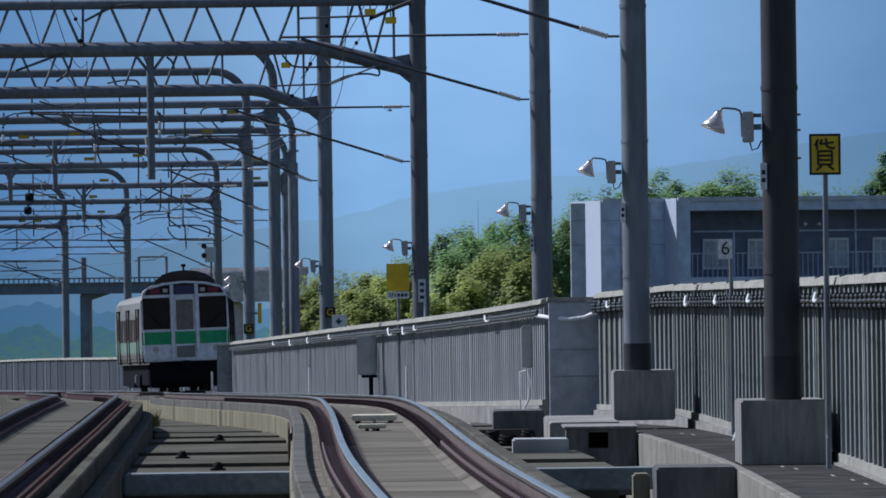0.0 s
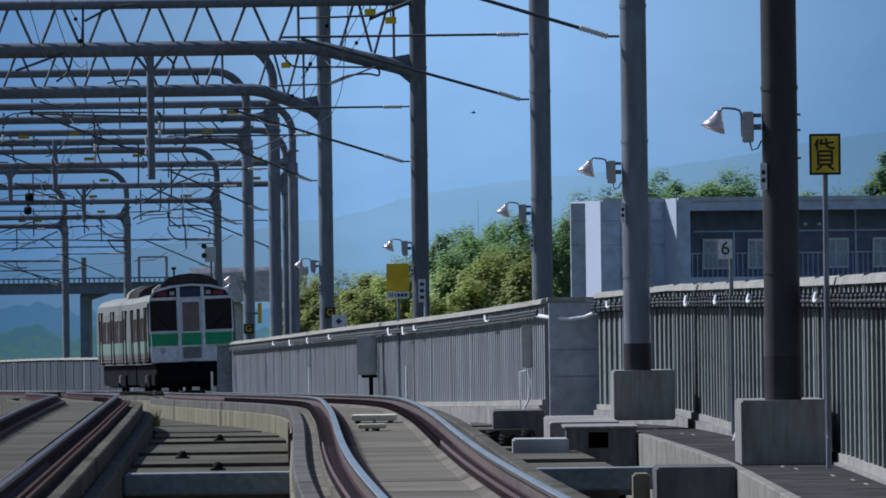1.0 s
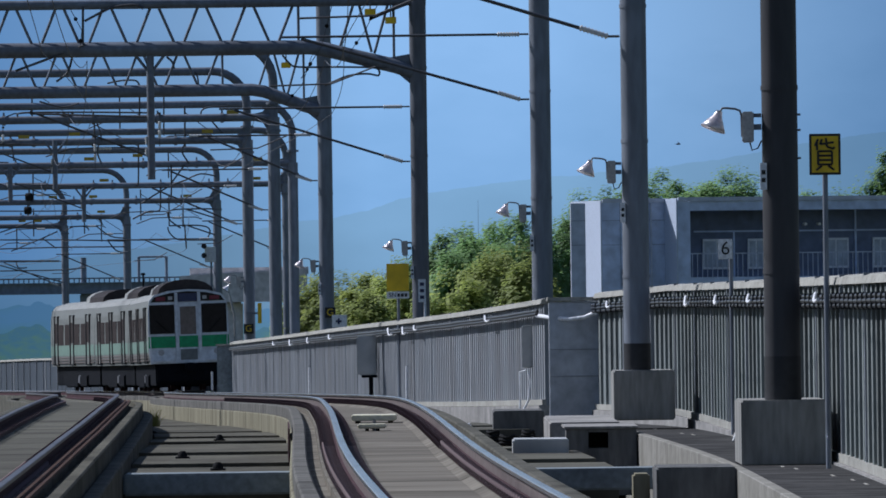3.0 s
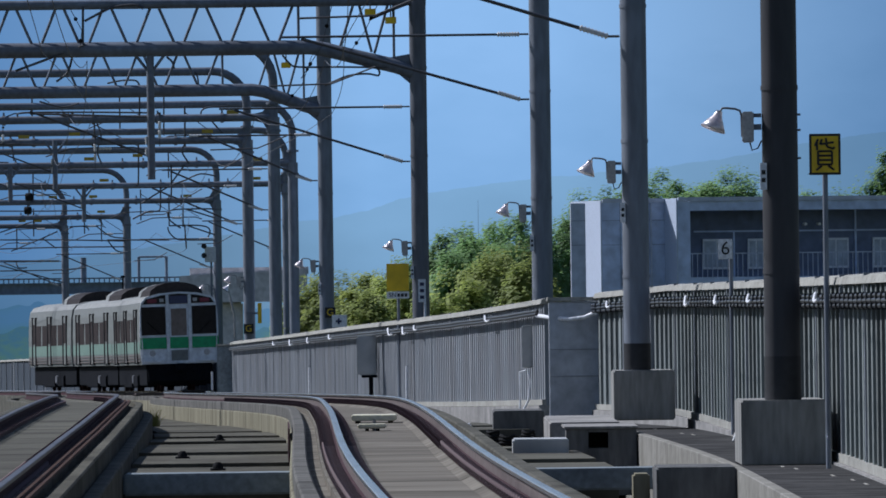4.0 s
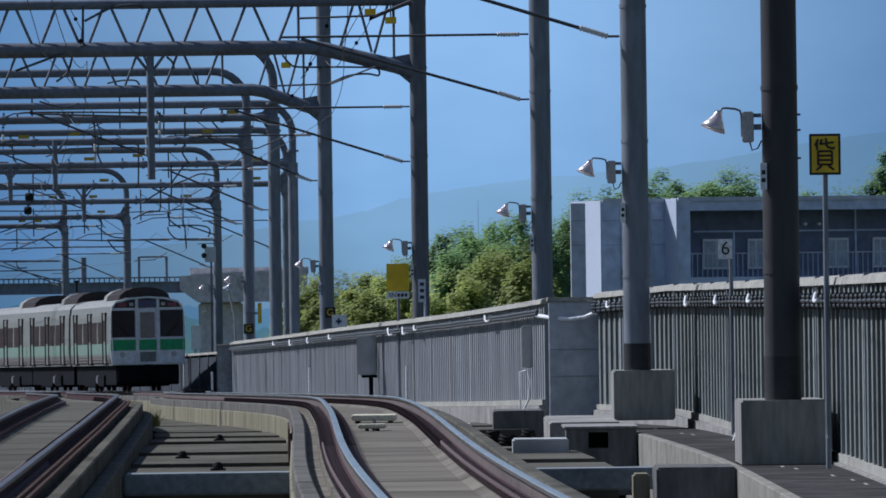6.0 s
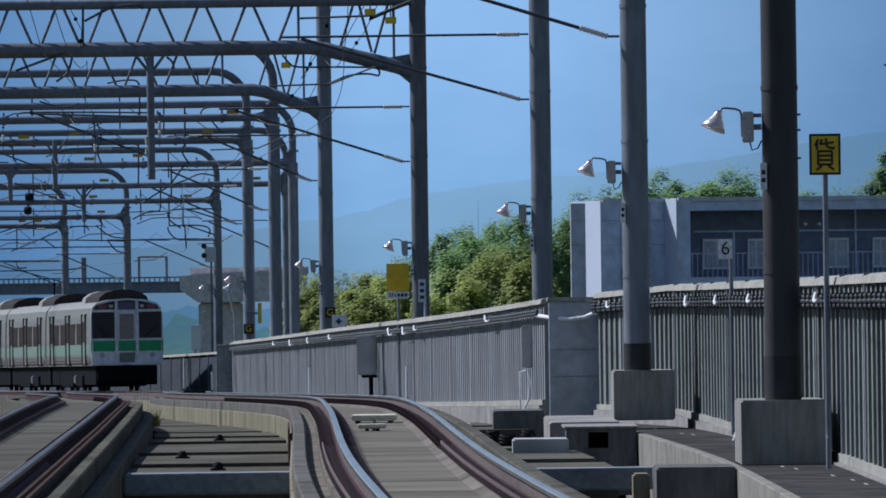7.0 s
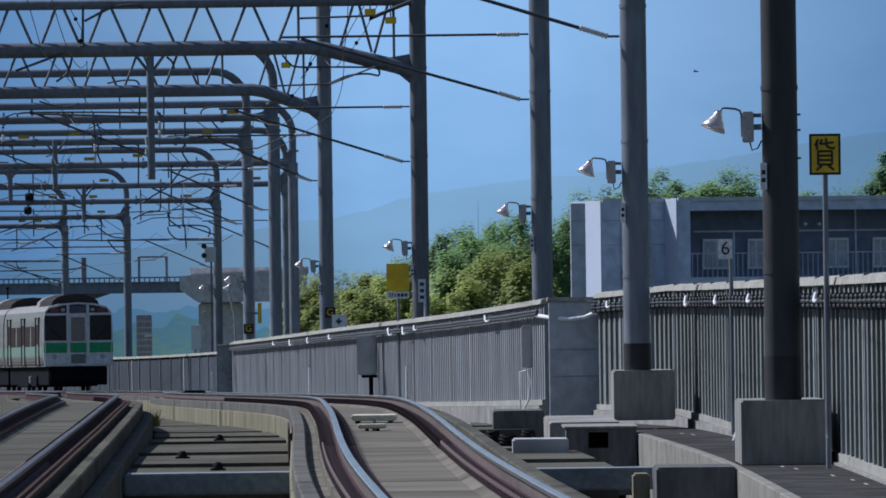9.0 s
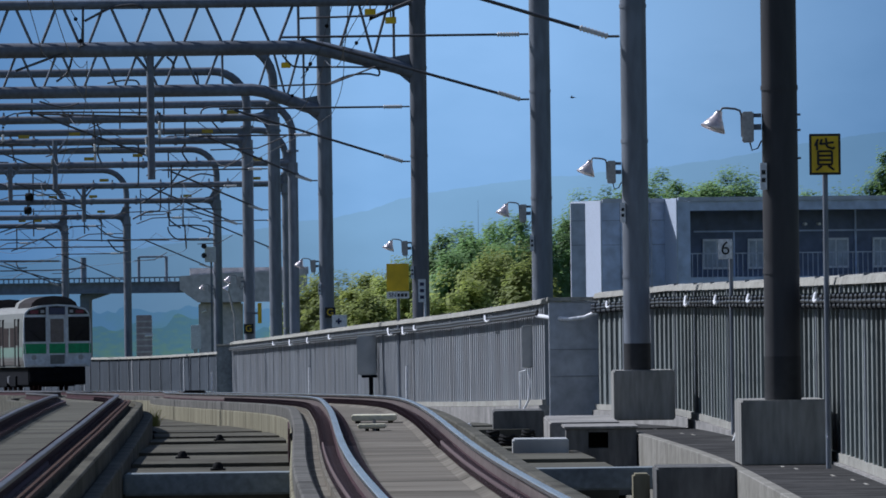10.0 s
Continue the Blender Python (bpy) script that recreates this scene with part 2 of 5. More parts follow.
def track(name, fx, fz, label, slab, half, kerbs, head):
    root = thing(name, label, "railway track", kind="structure")
    st = stations(fx, fz, -28, 570, 1.5)
    for side in (-1, 1):
        s2 = [(p + a * side * 0.566, a) for p, a in st]
        bm = sweep(bmesh.new(), s2, RAIL_PROFILE)
        for f in bm.faces:
            hs = [v.co.z - fz(v.co.y) for v in f.verts]
            if len(f.verts) == 4 and min(hs) > -0.04:
                f.material_index = 1
            elif len(f.verts) == 4 and min(hs) > -0.135 and max(hs) < -0.03:
                f.material_index = 2
        part("rail", bm, [RUST, head, RAIL_WEB if head is RAIL_TOP else RUST], root, "rusty rail with a polished running head")
    # plinths under the rails, and the slab
    prof = [(-half, -0.52), (half, -0.52), (half, -0.24), (0.76, -0.235), (0.76, -0.165), (0.42, -0.165), (0.33, -0.205), (-0.33, -0.205), (-0.42, -0.165), (-0.76, -0.165), (-0.76, -0.235), (-half, -0.24)]
    y = -28.0
    while y < 570:
        ye = y + 4.9 if y < 250 else 570
        part("slab", sweep(bmesh.new(), stations(fx, fz, y, ye, 1.2), prof), slab, root)
        y = ye + 0.10
    # fastenings beside each rail, every 0.625 m
    clip = B(-0.07, 0.07, -0.055, 0.055, -0.165, -0.115, 0.012)
    tube(clip, [(-0.045, -0.03, -0.12), (-0.05, 0, -0.085), (-0.045, 0.03, -0.12)], 0.013, 6)
    first = None
    rest = bmesh.new()
    y, k = 58.0, 0
    while y < 235:
        d = Vector((fx(y + 0.5) - fx(y - 0.5), 1, 0)).normalized()
        a = Vector((d.y, -d.x, 0))
        for off in (-0.67, -0.462, 0.462, 0.67):
            p = Vector((fx(y), y, fz(y))) + a * off
            if k < 288:
                if first is None:
                    first = part("fastening", clip, CLIP, root, "rusty spring clip beside the rail")
                    ob = first
                else:
                    ob = new("fastening", first.data)
                    ob.parent = root
                ob.location, ob.rotation_euler = p, (0, 0, -math.atan2(d.x, d.y))
            else:
                box(rest, p.x - 0.07, p.x + 0.07, p.y - 0.055, p.y + 0.055, p.z - 0.165, p.z - 0.115)
                box(rest, p.x - 0.06, p.x - 0.03, p.y - 0.03, p.y + 0.03, p.z - 0.1145, p.z - 0.075)
            k += 1
        y += 0.625
    ob = part("fastening_row", rest, CLIP_DULL, root)
    ob["kind"] = "stuff"
    # side walls that carry the slab
    for off, w, z0, z1, mt in kerbs:
        y = -28.0
        while y < 570:
            ye = min(570.0, y + (3.95 if y < 230 else 9.95 if y < 330 else 240))
            ss = [(p + a * off, a) for p, a in stations(fx, fz, y, ye, 1.6)]
            part("kerb", sweep(bmesh.new(), ss, [(-w, z0), (w, z0), (w, z1 - 0.015), (w - 0.015, z1), (-w + 0.015, z1), (-w, z1 - 0.015)]), mt, root)
            y = ye + 0.05
    return root


RIGHT = track("track_right", RIGHT_X, rail_z, "rusty steel railway track on a concrete slab bending away", SLAB, 0.875,
              [(-0.945, 0.07, -0.32, -0.15, KERB_TOP), (-0.945, 0.095, -1.25, -0.324, KERB), (0.945, 0.07, -1.25, -0.15, CONCRETE_DARK)], RAIL_TOP)
part("joint_plate", sweep(bmesh.new(), [(p - a * 1.05, a) for p, a in stations(RIGHT_X, rail_z, 124.5, 133, 2)], [(-0.02, -0.62), (0.0, -0.62), (0.0, -0.19), (-0.02, -0.19)]), RUST, RIGHT, "rusty steel joint plate")
LEFT = track("track_left", LEFT_X, left_z, "rusty steel railway track on a concrete slab beside the other", SLAB_DARK, 0.87,
             [(-1.05, 0.07, -1.25, -0.17, CONCRETE_DARK), (0.94, 0.065, -1.25, -0.15, BAY), (1.09, 0.08, -1.25, -0.34, CONCRETE_DARK)], RAIL_DULL)
for off in (0.70, 0.775):
    part("conduit", T([p + a * off + Vector((0, 0, -0.12)) for p, a in stations(LEFT_X, left_z, 45, 200, 2)], 0.024, 6), RUST_PALE, LEFT, "brown cable conduit")

UNDER_B = material("black_rubber", (0.02, 0.02, 0.02), 0.8, scale=2, grain=12)
# ---- ground, viaduct floor, walkway ----
GROUND_Z = -7.5
bm = bmesh.new()
box(bm, -4000, 4000, -300, 4950, GROUND_Z - 1, GROUND_Z)
GRASS = material("grass_ground", (0.055, 0.07, 0.032), 0.95, second=(0.09, 0.085, 0.05), scale=0.02, grain=0.3)
tagged(part("ground", bm, GRASS), "green and brown open ground under the viaduct", "ground", kind="structure")


def mid_x(y):
    return RIGHT_X(y)


floor_st = stations(mid_x, rail_z, -30, 570, 4)
bm = sweep(bmesh.new(), floor_st, [(-9.5, -1.75), (5.2, -1.75), (5.2, -1.45), (-9.5, -1.45)])
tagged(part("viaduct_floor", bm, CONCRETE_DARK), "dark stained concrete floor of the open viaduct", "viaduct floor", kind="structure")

plat = thing("platform", "plain concrete platform end under the camera", "platform", kind="structure")
part("slab", B(-0.95, 0.75, -28, 9, -0.12, 0.02, 0.02), CONCRETE, plat)
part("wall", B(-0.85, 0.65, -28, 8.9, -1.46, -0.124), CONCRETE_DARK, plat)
# cross beams and slabs in the open bays
for y0, y1, top, blue in ((118, 119, 0.60, 1), (119.3, 124.8, 0.63, 0), (128.2, 136.5, 0.63, 0), (140.3, 153.5, 0.63, 0), (160, 169, 0.63, 0), (175, 188, 0.63, 0), (195, 222, 0.64, 0), (230, 340, 0.66, 0)):
    z = rail_z(y0) - top
    ss = stations(RIGHT_X, lambda y: rail_z(y) - top, y0, y1, 4)
    dep = 0.24 if blue else 0.40
    if blue:
        part("cross_beam", B(LEFT_X(y0) + 1.18, RIGHT_X(y0) - 1.03, y0, y1, z - dep, z, 0.02), STEEL_BLUE, RIGHT, "blue-grey cross beam")
        part("cross_beam", B(RIGHT_X(y0) + 1.03, RIGHT_X(y0) + 3.2, y0, y1, z - dep, z, 0.02), STEEL_BLUE, RIGHT, "blue-grey cross beam")
    else:
        wl = LEFT_X((y0 + y1) / 2) - RIGHT_X((y0 + y1) / 2) + 1.2
        part("cross_slab", sweep(bmesh.new(), ss, [(wl, -dep), (-1.03, -dep), (-1.03, 0), (wl, 0)]), BAY, RIGHT, "stained concrete cross slab")
        up = 0.12 if y0 > 155 else 0.0
        wr = 2.1 if y0 > 240 else 2.6
        part("cross_slab", sweep(bmesh.new(), ss, [(1.03, -dep), (wr, -dep), (wr, up), (1.03, up)]), CONCRETE_DARK if up else SLAB_DARK, RIGHT, "stained concrete cross slab")
for x, y in ((-3.38, 160.6), (-3.26, 133), (-2.59, 122), (0.92, 161)):
    z = rail_z(y) - 0.625
    root = thing("drain_cap", "small black domed cap on the slab", "cap", pose(x, y, z), "caps in the bays")
    part("base", B(-0.085, 0.085, -0.1, 0.2, 0.0, 0.02), UNDER_B, root)
    part("dome", T([(0, 0.05, 0.02), (0, 0.05, 0.06), (0, 0.05, 0.09)], [0.062, 0.058, 0.03], 12), UNDER_B, root)


FENCE_X = spline([-30, 40, 100, 114, 137, 160, 176], [4.2, 4.18, 4.15, 4.11, 3.80, 3.40, 2.55])


def walk_z(y):
    return rail_z(y) - 0.42 + lift(FENCE_X(y) - RIGHT_X(y))


WALK_EDGE = material("walkway_edge_concrete", (0.30, 0.288, 0.25), 0.9, second=(0.16, 0.15, 0.125), scale=1.2, mix=0.8, bump=0.3, grain=10)
WALK = thing("walkway", "dark grey walkway slabs with a pale concrete edge", "walkway", kind="structure")
y = -28.0
while y < 175.5:
    ss = stations(FENCE_X, walk_z, y, min(y + 1.98, 176), 1)
    part("slab", sweep(bmesh.new(), ss, [(-1.12, -0.16), (0.5, -0.16), (0.5, 0.0), (-1.12, 0.0)]), ASPHALT, WALK)
    part("walkway_edge", sweep(bmesh.new(), ss, [(-1.24, -1.2), (-1.125, -1.2), (-1.125, 0.008), (-1.135, 0.016), (-1.23, 0.016), (-1.24, 0.008)]), WALK_EDGE, WALK)
    y += 2.0
for y, off, ln in ((98, -0.30, 0.8), (100.5, -0.33, 0.6), (103, -0.42, 0.9), (107.5, -0.62, 0.8), (109.2, -0.70, 0.6), (139, -0.55, 1.2), (141.5, -0.62, 1.0), (150, -0.7, 1.2)):
    ss = [(p + a * off, a) for p, a in stations(FENCE_X, walk_z, y, y + ln, 0.5)]
    part("chalk_mark", sweep(bmesh.new(), ss, [(-0.012, 0.001), (0.012, 0.001), (0.012, 0.005), (-0.012, 0.005)]), CONCRETE_PALE, WALK, "worn white mark")


# ---- barriers ----
def barrier(name, fx, ftop, y0, y1, height, pitch, rib, label, cables=True, proud=0.062, skin=None, ribs=None):
    root = thing(name, label, "barrier", kind="structure")
    st = []
    n = max(2, int((y1 - y0) / 2))
    for i in range(n + 1):
        y = y0 + (y1 - y0) * i / n
        d = Vector((fx(y + 0.2) - fx(y - 0.2), 0.4, 0)).normalized()
        st.append((Vector((fx(y), y, ftop(y))), Vector((d.y, -d.x, 0))))
    part("panel", sweep(bmesh.new(), st, [(-0.02, -height), (0.06, -height), (0.06, -0.08), (-0.02, -0.08)]), skin or FENCE, root)
    part("base_rail", sweep(bmesh.new(), st, [(-0.09, -height), (-0.021, -height), (-0.021, -height + 0.09), (-0.09, -height + 0.09)]), CAP, root, "pale base strip")
    part("footing", sweep(bmesh.new(), st, [(-0.14, -height - 1.3), (0.10, -height - 1.3), (0.10, -height - 0.004), (-0.14, -height - 0.004)]), CONCRETE, root)
    # coping in lengths with open joints
    seg = 1.0 if cables else 2.0
    y = y0
    k = 0
    bm = bmesh.new()
    while y < y1 - 0.2:
        ye = min(y + seg - 0.03, y1)
        ss = []
        for q in (y, ye):
            d = Vector((fx(q + 0.2) - fx(q - 0.2), 0.4, 0)).normalized()
            ss.append((Vector((fx(q), q, ftop(q))), Vector((d.y, -d.x, 0))))
        bm = sweep(bmesh.new(), ss, [(-0.10, -0.075), (0.14, -0.075), (0.14, 0.0), (0.02, 0.025), (-0.08, 0.0)])
        part("coping", bm, CAP, root)
        y += seg
    # upright ribs
    y = y0
    while y < y1:
        d = Vector((fx(y + 0.2) - fx(y - 0.2), 0.4, 0)).normalized()
        a = Vector((d.y, -d.x, 0))
        p = Vector((fx(y), y, ftop(y)))
        part("rib", sweep(bmesh.new(), [(p, a), (p + d * rib, a)], [(-proud, -height + 0.09), (-0.021, -height + 0.09), (-0.021, -0.09), (-proud, -0.09)]), ribs or FENCE_RIB, root)
        y += pitch
    # dark posts every few metres
    y = y0 + 2.0
    while y < y1:
        d = Vector((fx(y + 0.2) - fx(y - 0.2), 0.4, 0)).normalized()
        a = Vector((d.y, -d.x, 0))
        p = Vector((fx(y), y, ftop(y)))
        bm = sweep(bmesh.new(), [(p, a), (p + d * 0.12, a)], [(-proud - 0.015, -height), (-0.02, -height), (-0.02, 0.03), (-proud - 0.015, 0.03)])
        part("post", bm, FENCE, root)
        y += 6.0
    return root


def near_top(y):
    return EYE[2] + lift(FENCE_X(y)) + (0.285 if y < 160 else 0.285 - 0.1 * (y - 160) / 16)


NEAR_FENCE = barrier("barrier_near", FENCE_X, near_top, -24, 176, 1.90, 1.1, 0.30, "grey ribbed noise barrier with a pale coping", skin=FENCE_NEAR, ribs=RIB_NEAR)
FAR_FX = spline([178, 195, 211, 238, 279, 328], [1.70, 0.72, -0.27, -1.8, -3.87, -6.45])
FAR_TOP = spline([178, 211, 238, 279, 328], [1.29, 0.98, 0.79, 0.505, 0.165])
FAR_FENCE = barrier("barrier_middle", FAR_FX, FAR_TOP, 178, 328, 1.75, 0.55, 0.2, "grey ribbed noise barrier bending to the left", proud=0.04)
OUT_FX = spline([405, 436, 470, 520, 575], [-8.1, -10.6, -14.0, -19.0, -24.0])
OUT_TOP = spline([405, 436, 470, 520, 575], [-0.425, -0.66, -0.895, -1.13, -1.465])
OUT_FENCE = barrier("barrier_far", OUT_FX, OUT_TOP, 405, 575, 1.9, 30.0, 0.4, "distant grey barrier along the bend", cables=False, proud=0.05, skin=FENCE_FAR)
# the step in the barrier, a plain concrete face
root = thing("barrier_step", "plain grey concrete panel where the barrier steps", "barrier", kind="structure")
part("panel", B(1.72, 2.56, 176.02, 176.5, -1.3, EYE[2] + 0.03, 0.02), PANEL, root)
part("coping", B(1.70, 2.58, 175.98, 178.5, EYE[2] + 0.034, EYE[2] + 0.10, 0.01), CAP, root)

root = thing("barrier_end", "dark blue-grey end panel of the barrier", "barrier", kind="structure")
part("panel", B(-6.95, -6.36, 328.1, 328.5, -3.0, 0.05, 0.02), STEEL_BLUE, root)
part("coping", B(-6.98, -6.33, 328.06, 328.54, 0.054, 0.11, 0.01), CAP, root)

# cables along the barriers
for name, fx, ft, y0, y1, n in (("near", FENCE_X, near_top, 42, 175.5, 3), ("far", FAR_FX, FAR_TOP, 178, 327, 2)):
    for k in range(n):
        pts = []
        for i in range(161):
            y = y0 + (y1 - y0) * i / 160
            sag = 0.003 * math.sin(y * 0.7 + k)
            pts.append((fx(y) - 0.15 - 0.012 * (k % 2), y, ft(y) - 0.195 - 0.048 * k + sag))
        tagged(part("cable", T(pts, 0.025, 8), CABLE), "black power cable strung along the barrier under its coping", "cable", "barrier cables")


# clamps that hold the near cables
clamp = None
y = 92.0
while y < 175:
    if clamp is None:
        clamp = part("cable_clamp", B(-0.19, -0.075, -0.035, 0.035, -0.325, -0.16, 0.012), CABLE, NEAR_FENCE, "black cable hanger")
        ob = clamp
    else:
        ob = new("cable_clamp", clamp.data)
        ob.parent = NEAR_FENCE
    ob.location = (FENCE_X(y), y, near_top(y))
    y += 1.1


# ---- poles ----
def pole_body(parent, h0, h1, r, mat, band=None):
    part("shaft", T([(0, 0, h0), (0, 0, h1)], [r, r * 0.97], 20), mat, parent, smooth=False)
    if band:
        part("band", T([(0, 0, h0 + 0.01), (0, 0, h0 + band)], r + 0.004, 20), BLACK_BAND, parent, "black protective coating")
    z = h0 + 1.3
    while z < h1:
        part("clamp", T([(0, 0, z), (0, 0, z + 0.05)], r + 0.006, 20), mat, parent)
        z += 1.9


def lamp(x, y, z, name_z=0):
    """A bell-shaped flood lamp on a goose-neck arm at the pole's side; x, y, z: where its box meets the pole."""
    root = thing("flood_lamp", "grey bell-shaped lamp on a bent arm fixed to a pole", "lamp", pose(x, y, z), "lamps on the poles")
    part("gear_box", B(-0.20, -0.08, -0.12, 0.02, -0.16, 0.16, 0.012), LAMP_GREY, root)
    part("bracket", B(-0.08, 0.0, -0.05, 0.0, -0.03, 0.03), PIPE, root)
    part("bracket", B(-0.08, 0.0, -0.05, 0.0, 0.10, 0.14), PIPE, root)
    arm = [(-0.20, -0.05, -0.10), (-0.205, -0.05, 0.12), (-0.22, -0.05, 0.17), (-0.27, -0.05, 0.19), (-0.36, -0.05, 0.20), (-0.40, -0.05, 0.20), (-0.43, -0.05, 0.16)]
    part("arm", T(arm, 0.012, 8), POLE_DULL, root)
    # the bell, opening down and a little to the left
    ax = Vector((-0.36, -0.10, -0.93)).normalized()
    p0 = Vector((-0.43, -0.05, 0.17))
    bm = tube(bmesh.new(), [p0, p0 + ax * 0.03, p0 + ax * 0.06, p0 + ax * 0.14, p0 + ax * 0.20, p0 + ax * 0.205], [0.03, 0.04, 0.05, 0.10, 0.135, 0.13], 20, cap=False)
    bmesh.ops.solidify(bm, geom=bm.faces[:], thickness=0.006)
    part("bell", bm, LAMP_BELL, root, "polished aluminium bell")
    part("lens", T([p0 + ax * 0.15, p0 + ax * 0.18, p0 + ax * 0.19], [0.10, 0.095, 0.05], 16), INSULATOR, root)
    part("wire", T([(-0.12, -0.06, -0.16), (-0.10, -0.06, -0.24), (-0.04, -0.05, -0.22), (0.0, -0.04, -0.14)], 0.008, 6), CABLE, root)
    return root


def cantilever(x, y, z, length, rise, group="track brackets"):
    """A hinged bracket: a level tube and a rising strut with insulators at the pole end, reaching left."""
    root = thing("cantilever_bracket", "dark tubular bracket with white ribbed insulators holding the overhead wire", "bracket", pose(x, y, z + lift(x)), group)
    part("top_tube", T([(-0.16, 0, rise), (-length, 0, rise)], 0.022, 8), WIRE, root)
    part("strut", T([(-0.16, 0, 0.04), (-length * 0.92, 0, rise - 0.03)], 0.026, 8), WIRE, root)
    part("registration_arm", T([(-length * 0.62, 0, rise * 0.55), (-length * 0.8, 0, rise * 0.30), (-length - 0.2, 0, rise * 0.28)], 0.016, 6), WIRE, root)
    for z0, z1 in ((rise, rise), (0.04, 0.04 + 0.32 * 0.40)):
        d = (Vector((-0.56, 0, z1)) - Vector((-0.16, 0, z0)))
        pts, rs = [], []
        for i in range(17):
            pts.append(Vector((-0.16, 0, z0)) + d * i / 16)
            rs.append(0.048 if i % 2 else 0.026)
        part("insulator", tube(bmesh.new(), pts, rs, 10), INSULATOR, root, "white ribbed porcelain insulator")
        part("pin", T([(0, 0, z0), (-0.17, 0, z0)], 0.018, 6), WIRE, root)
    return root


def track_pole(x, y, base, top, r, mat, band=0.0, plinth=None, group="row of poles"):
    base, top = base + lift(x), top + lift(x)
    root = thing("catenary_pole", "tall grey steel pole" + (" on a concrete plinth" if plinth else " rising behind the barrier"), "pole", pose(x + 0.012, y, 0), group)
    if plinth:
        x0, x1, z0 = plinth
        z0 += lift(x)
        part("plinth", B(x0 - x, x1 - x, -0.30, 2.2, z0, base, 0.02), PLINTH, root, "weathered concrete plinth")
    pole_body(root, base, top, r, mat, band)
    return root


E0 = EYE[2]
P1 = track_pole(3.485, 111, E0 - 0.98, E0 + 6.5, 0.189, POLE_BROWN, 0.45, (3.04, 3.93, E0 - 1.66))
P2 = track_pole(2.70, 151, E0 - 0.92, E0 + 6.4, 0.189, POLE, 0.38, (2.36, 3.22, E0 - 1.62))
for pz in (1.92, 1.76, 1.47, 4.3):
    part('step_bolt', T([(0.15, -0.05, E0 + pz), (0.215, -0.05, E0 + pz)], 0.012, 6), PIPE, P1)
track_pole(1.75, 191, -2.0, E0 + 6.2, 0.189, POLE)
track_pole(-0.50, 231, -2.6, E0 + 6.9, 0.189, POLE_DULL)
track_pole(-2.96, 271, -3.0, E0 + 8.4, 0.189, POLE)
for x, y, z in ((3.485 - 0.178, 111, 1.84), (2.70 - 0.178, 151, 1.87), (1.75 - 0.178, 191, 1.63), (-0.5 - 0.178, 231, 1.22), (-2.96 - 0.178, 271, 0.98), (-5.96 - .17, 329.29, 0.72), (-9.15 - .17, 435.78, 0.65)):
    lamp(x, y, E0 + z + lift(x))
cantilever(2.70 - 0.18, 151, E0 + 3.74, 4.3, 1.25)
cantilever(1.75 - 0.18, 191, E0 + 3.62, 4.4, 1.2)
cantilever(-0.50 - 0.18, 231, E0 + 3.05, 4.1, 1.22)


# ---- portals over both tracks ----
def truss_portal(x, y, lower, depth, knee):
    """Pipe-chord truss beam, bent down to the pole at its end."""
    root = thing("truss_portal", "grey steel truss beam of round chords spanning the tracks", "portal", pose(x, y, 0), "beams over the tracks")
    xl = -14.5
    lower += lift(x - 5)
    kx = -knee
    part("top_chord", T([(xl, 0, lower + depth), (0.2, 0, lower + depth)], 0.11, 12), PIPE, root)
    part("lower_chord", T([(xl, 0, lower), (kx - 0.2, 0, lower), (kx + 0.1, 0, lower - 0.05), (-0.5, 0, lower - 0.42), (0, 0, lower - 0.58)], 0.157, 14), PIPE, root)
    part("gusset", lozenge(bmesh.new(), [(-0.70, lower - 0.26), (-0.1, lower - 0.16), (-0.1, lower - 0.45)], -0.04, 0.04), PIPE, root)
    part("gusset", lozenge(bmesh.new(), [(-0.58, lower - 0.46), (-0.1, lower - 0.50), (-0.1, lower - 0.86)], -0.04, 0.04), PIPE, root)
    part("end_upright", T([(-2.55, 0, lower), (-2.55, 0, lower + depth)], 0.03, 8), PIPE, root)
    xx = -3.08
    while xx > xl + 0.6:
        part("diagonal", T([(xx + 0.08, 0, lower + 0.08), (xx + 0.42, 0, lower + depth - 0.06)], 0.032, 8), PIPE, root)
        part("diagonal", T([(xx - 0.08, 0, lower + 0.08), (xx - 0.44, 0, lower + depth - 0.06)], 0.032, 8), PIPE, root)
        xx -= 1.021
    for xt, xb, zb in ((-1.34, -1.66, 0.0), (-1.26, -0.98, -0.12), (-0.60, -0.92, -0.15), (-0.50, -0.50, -0.36)):
        part("diagonal", T([(xb, 0, lower + zb), (xt, 0, lower + depth)], 0.03, 8), PIPE, root)
    part("far_post", T([(xl, 0, GROUND_Z), (xl, 0, lower + depth + 0.2)], 0.17, 14), POLE, root)
    return root


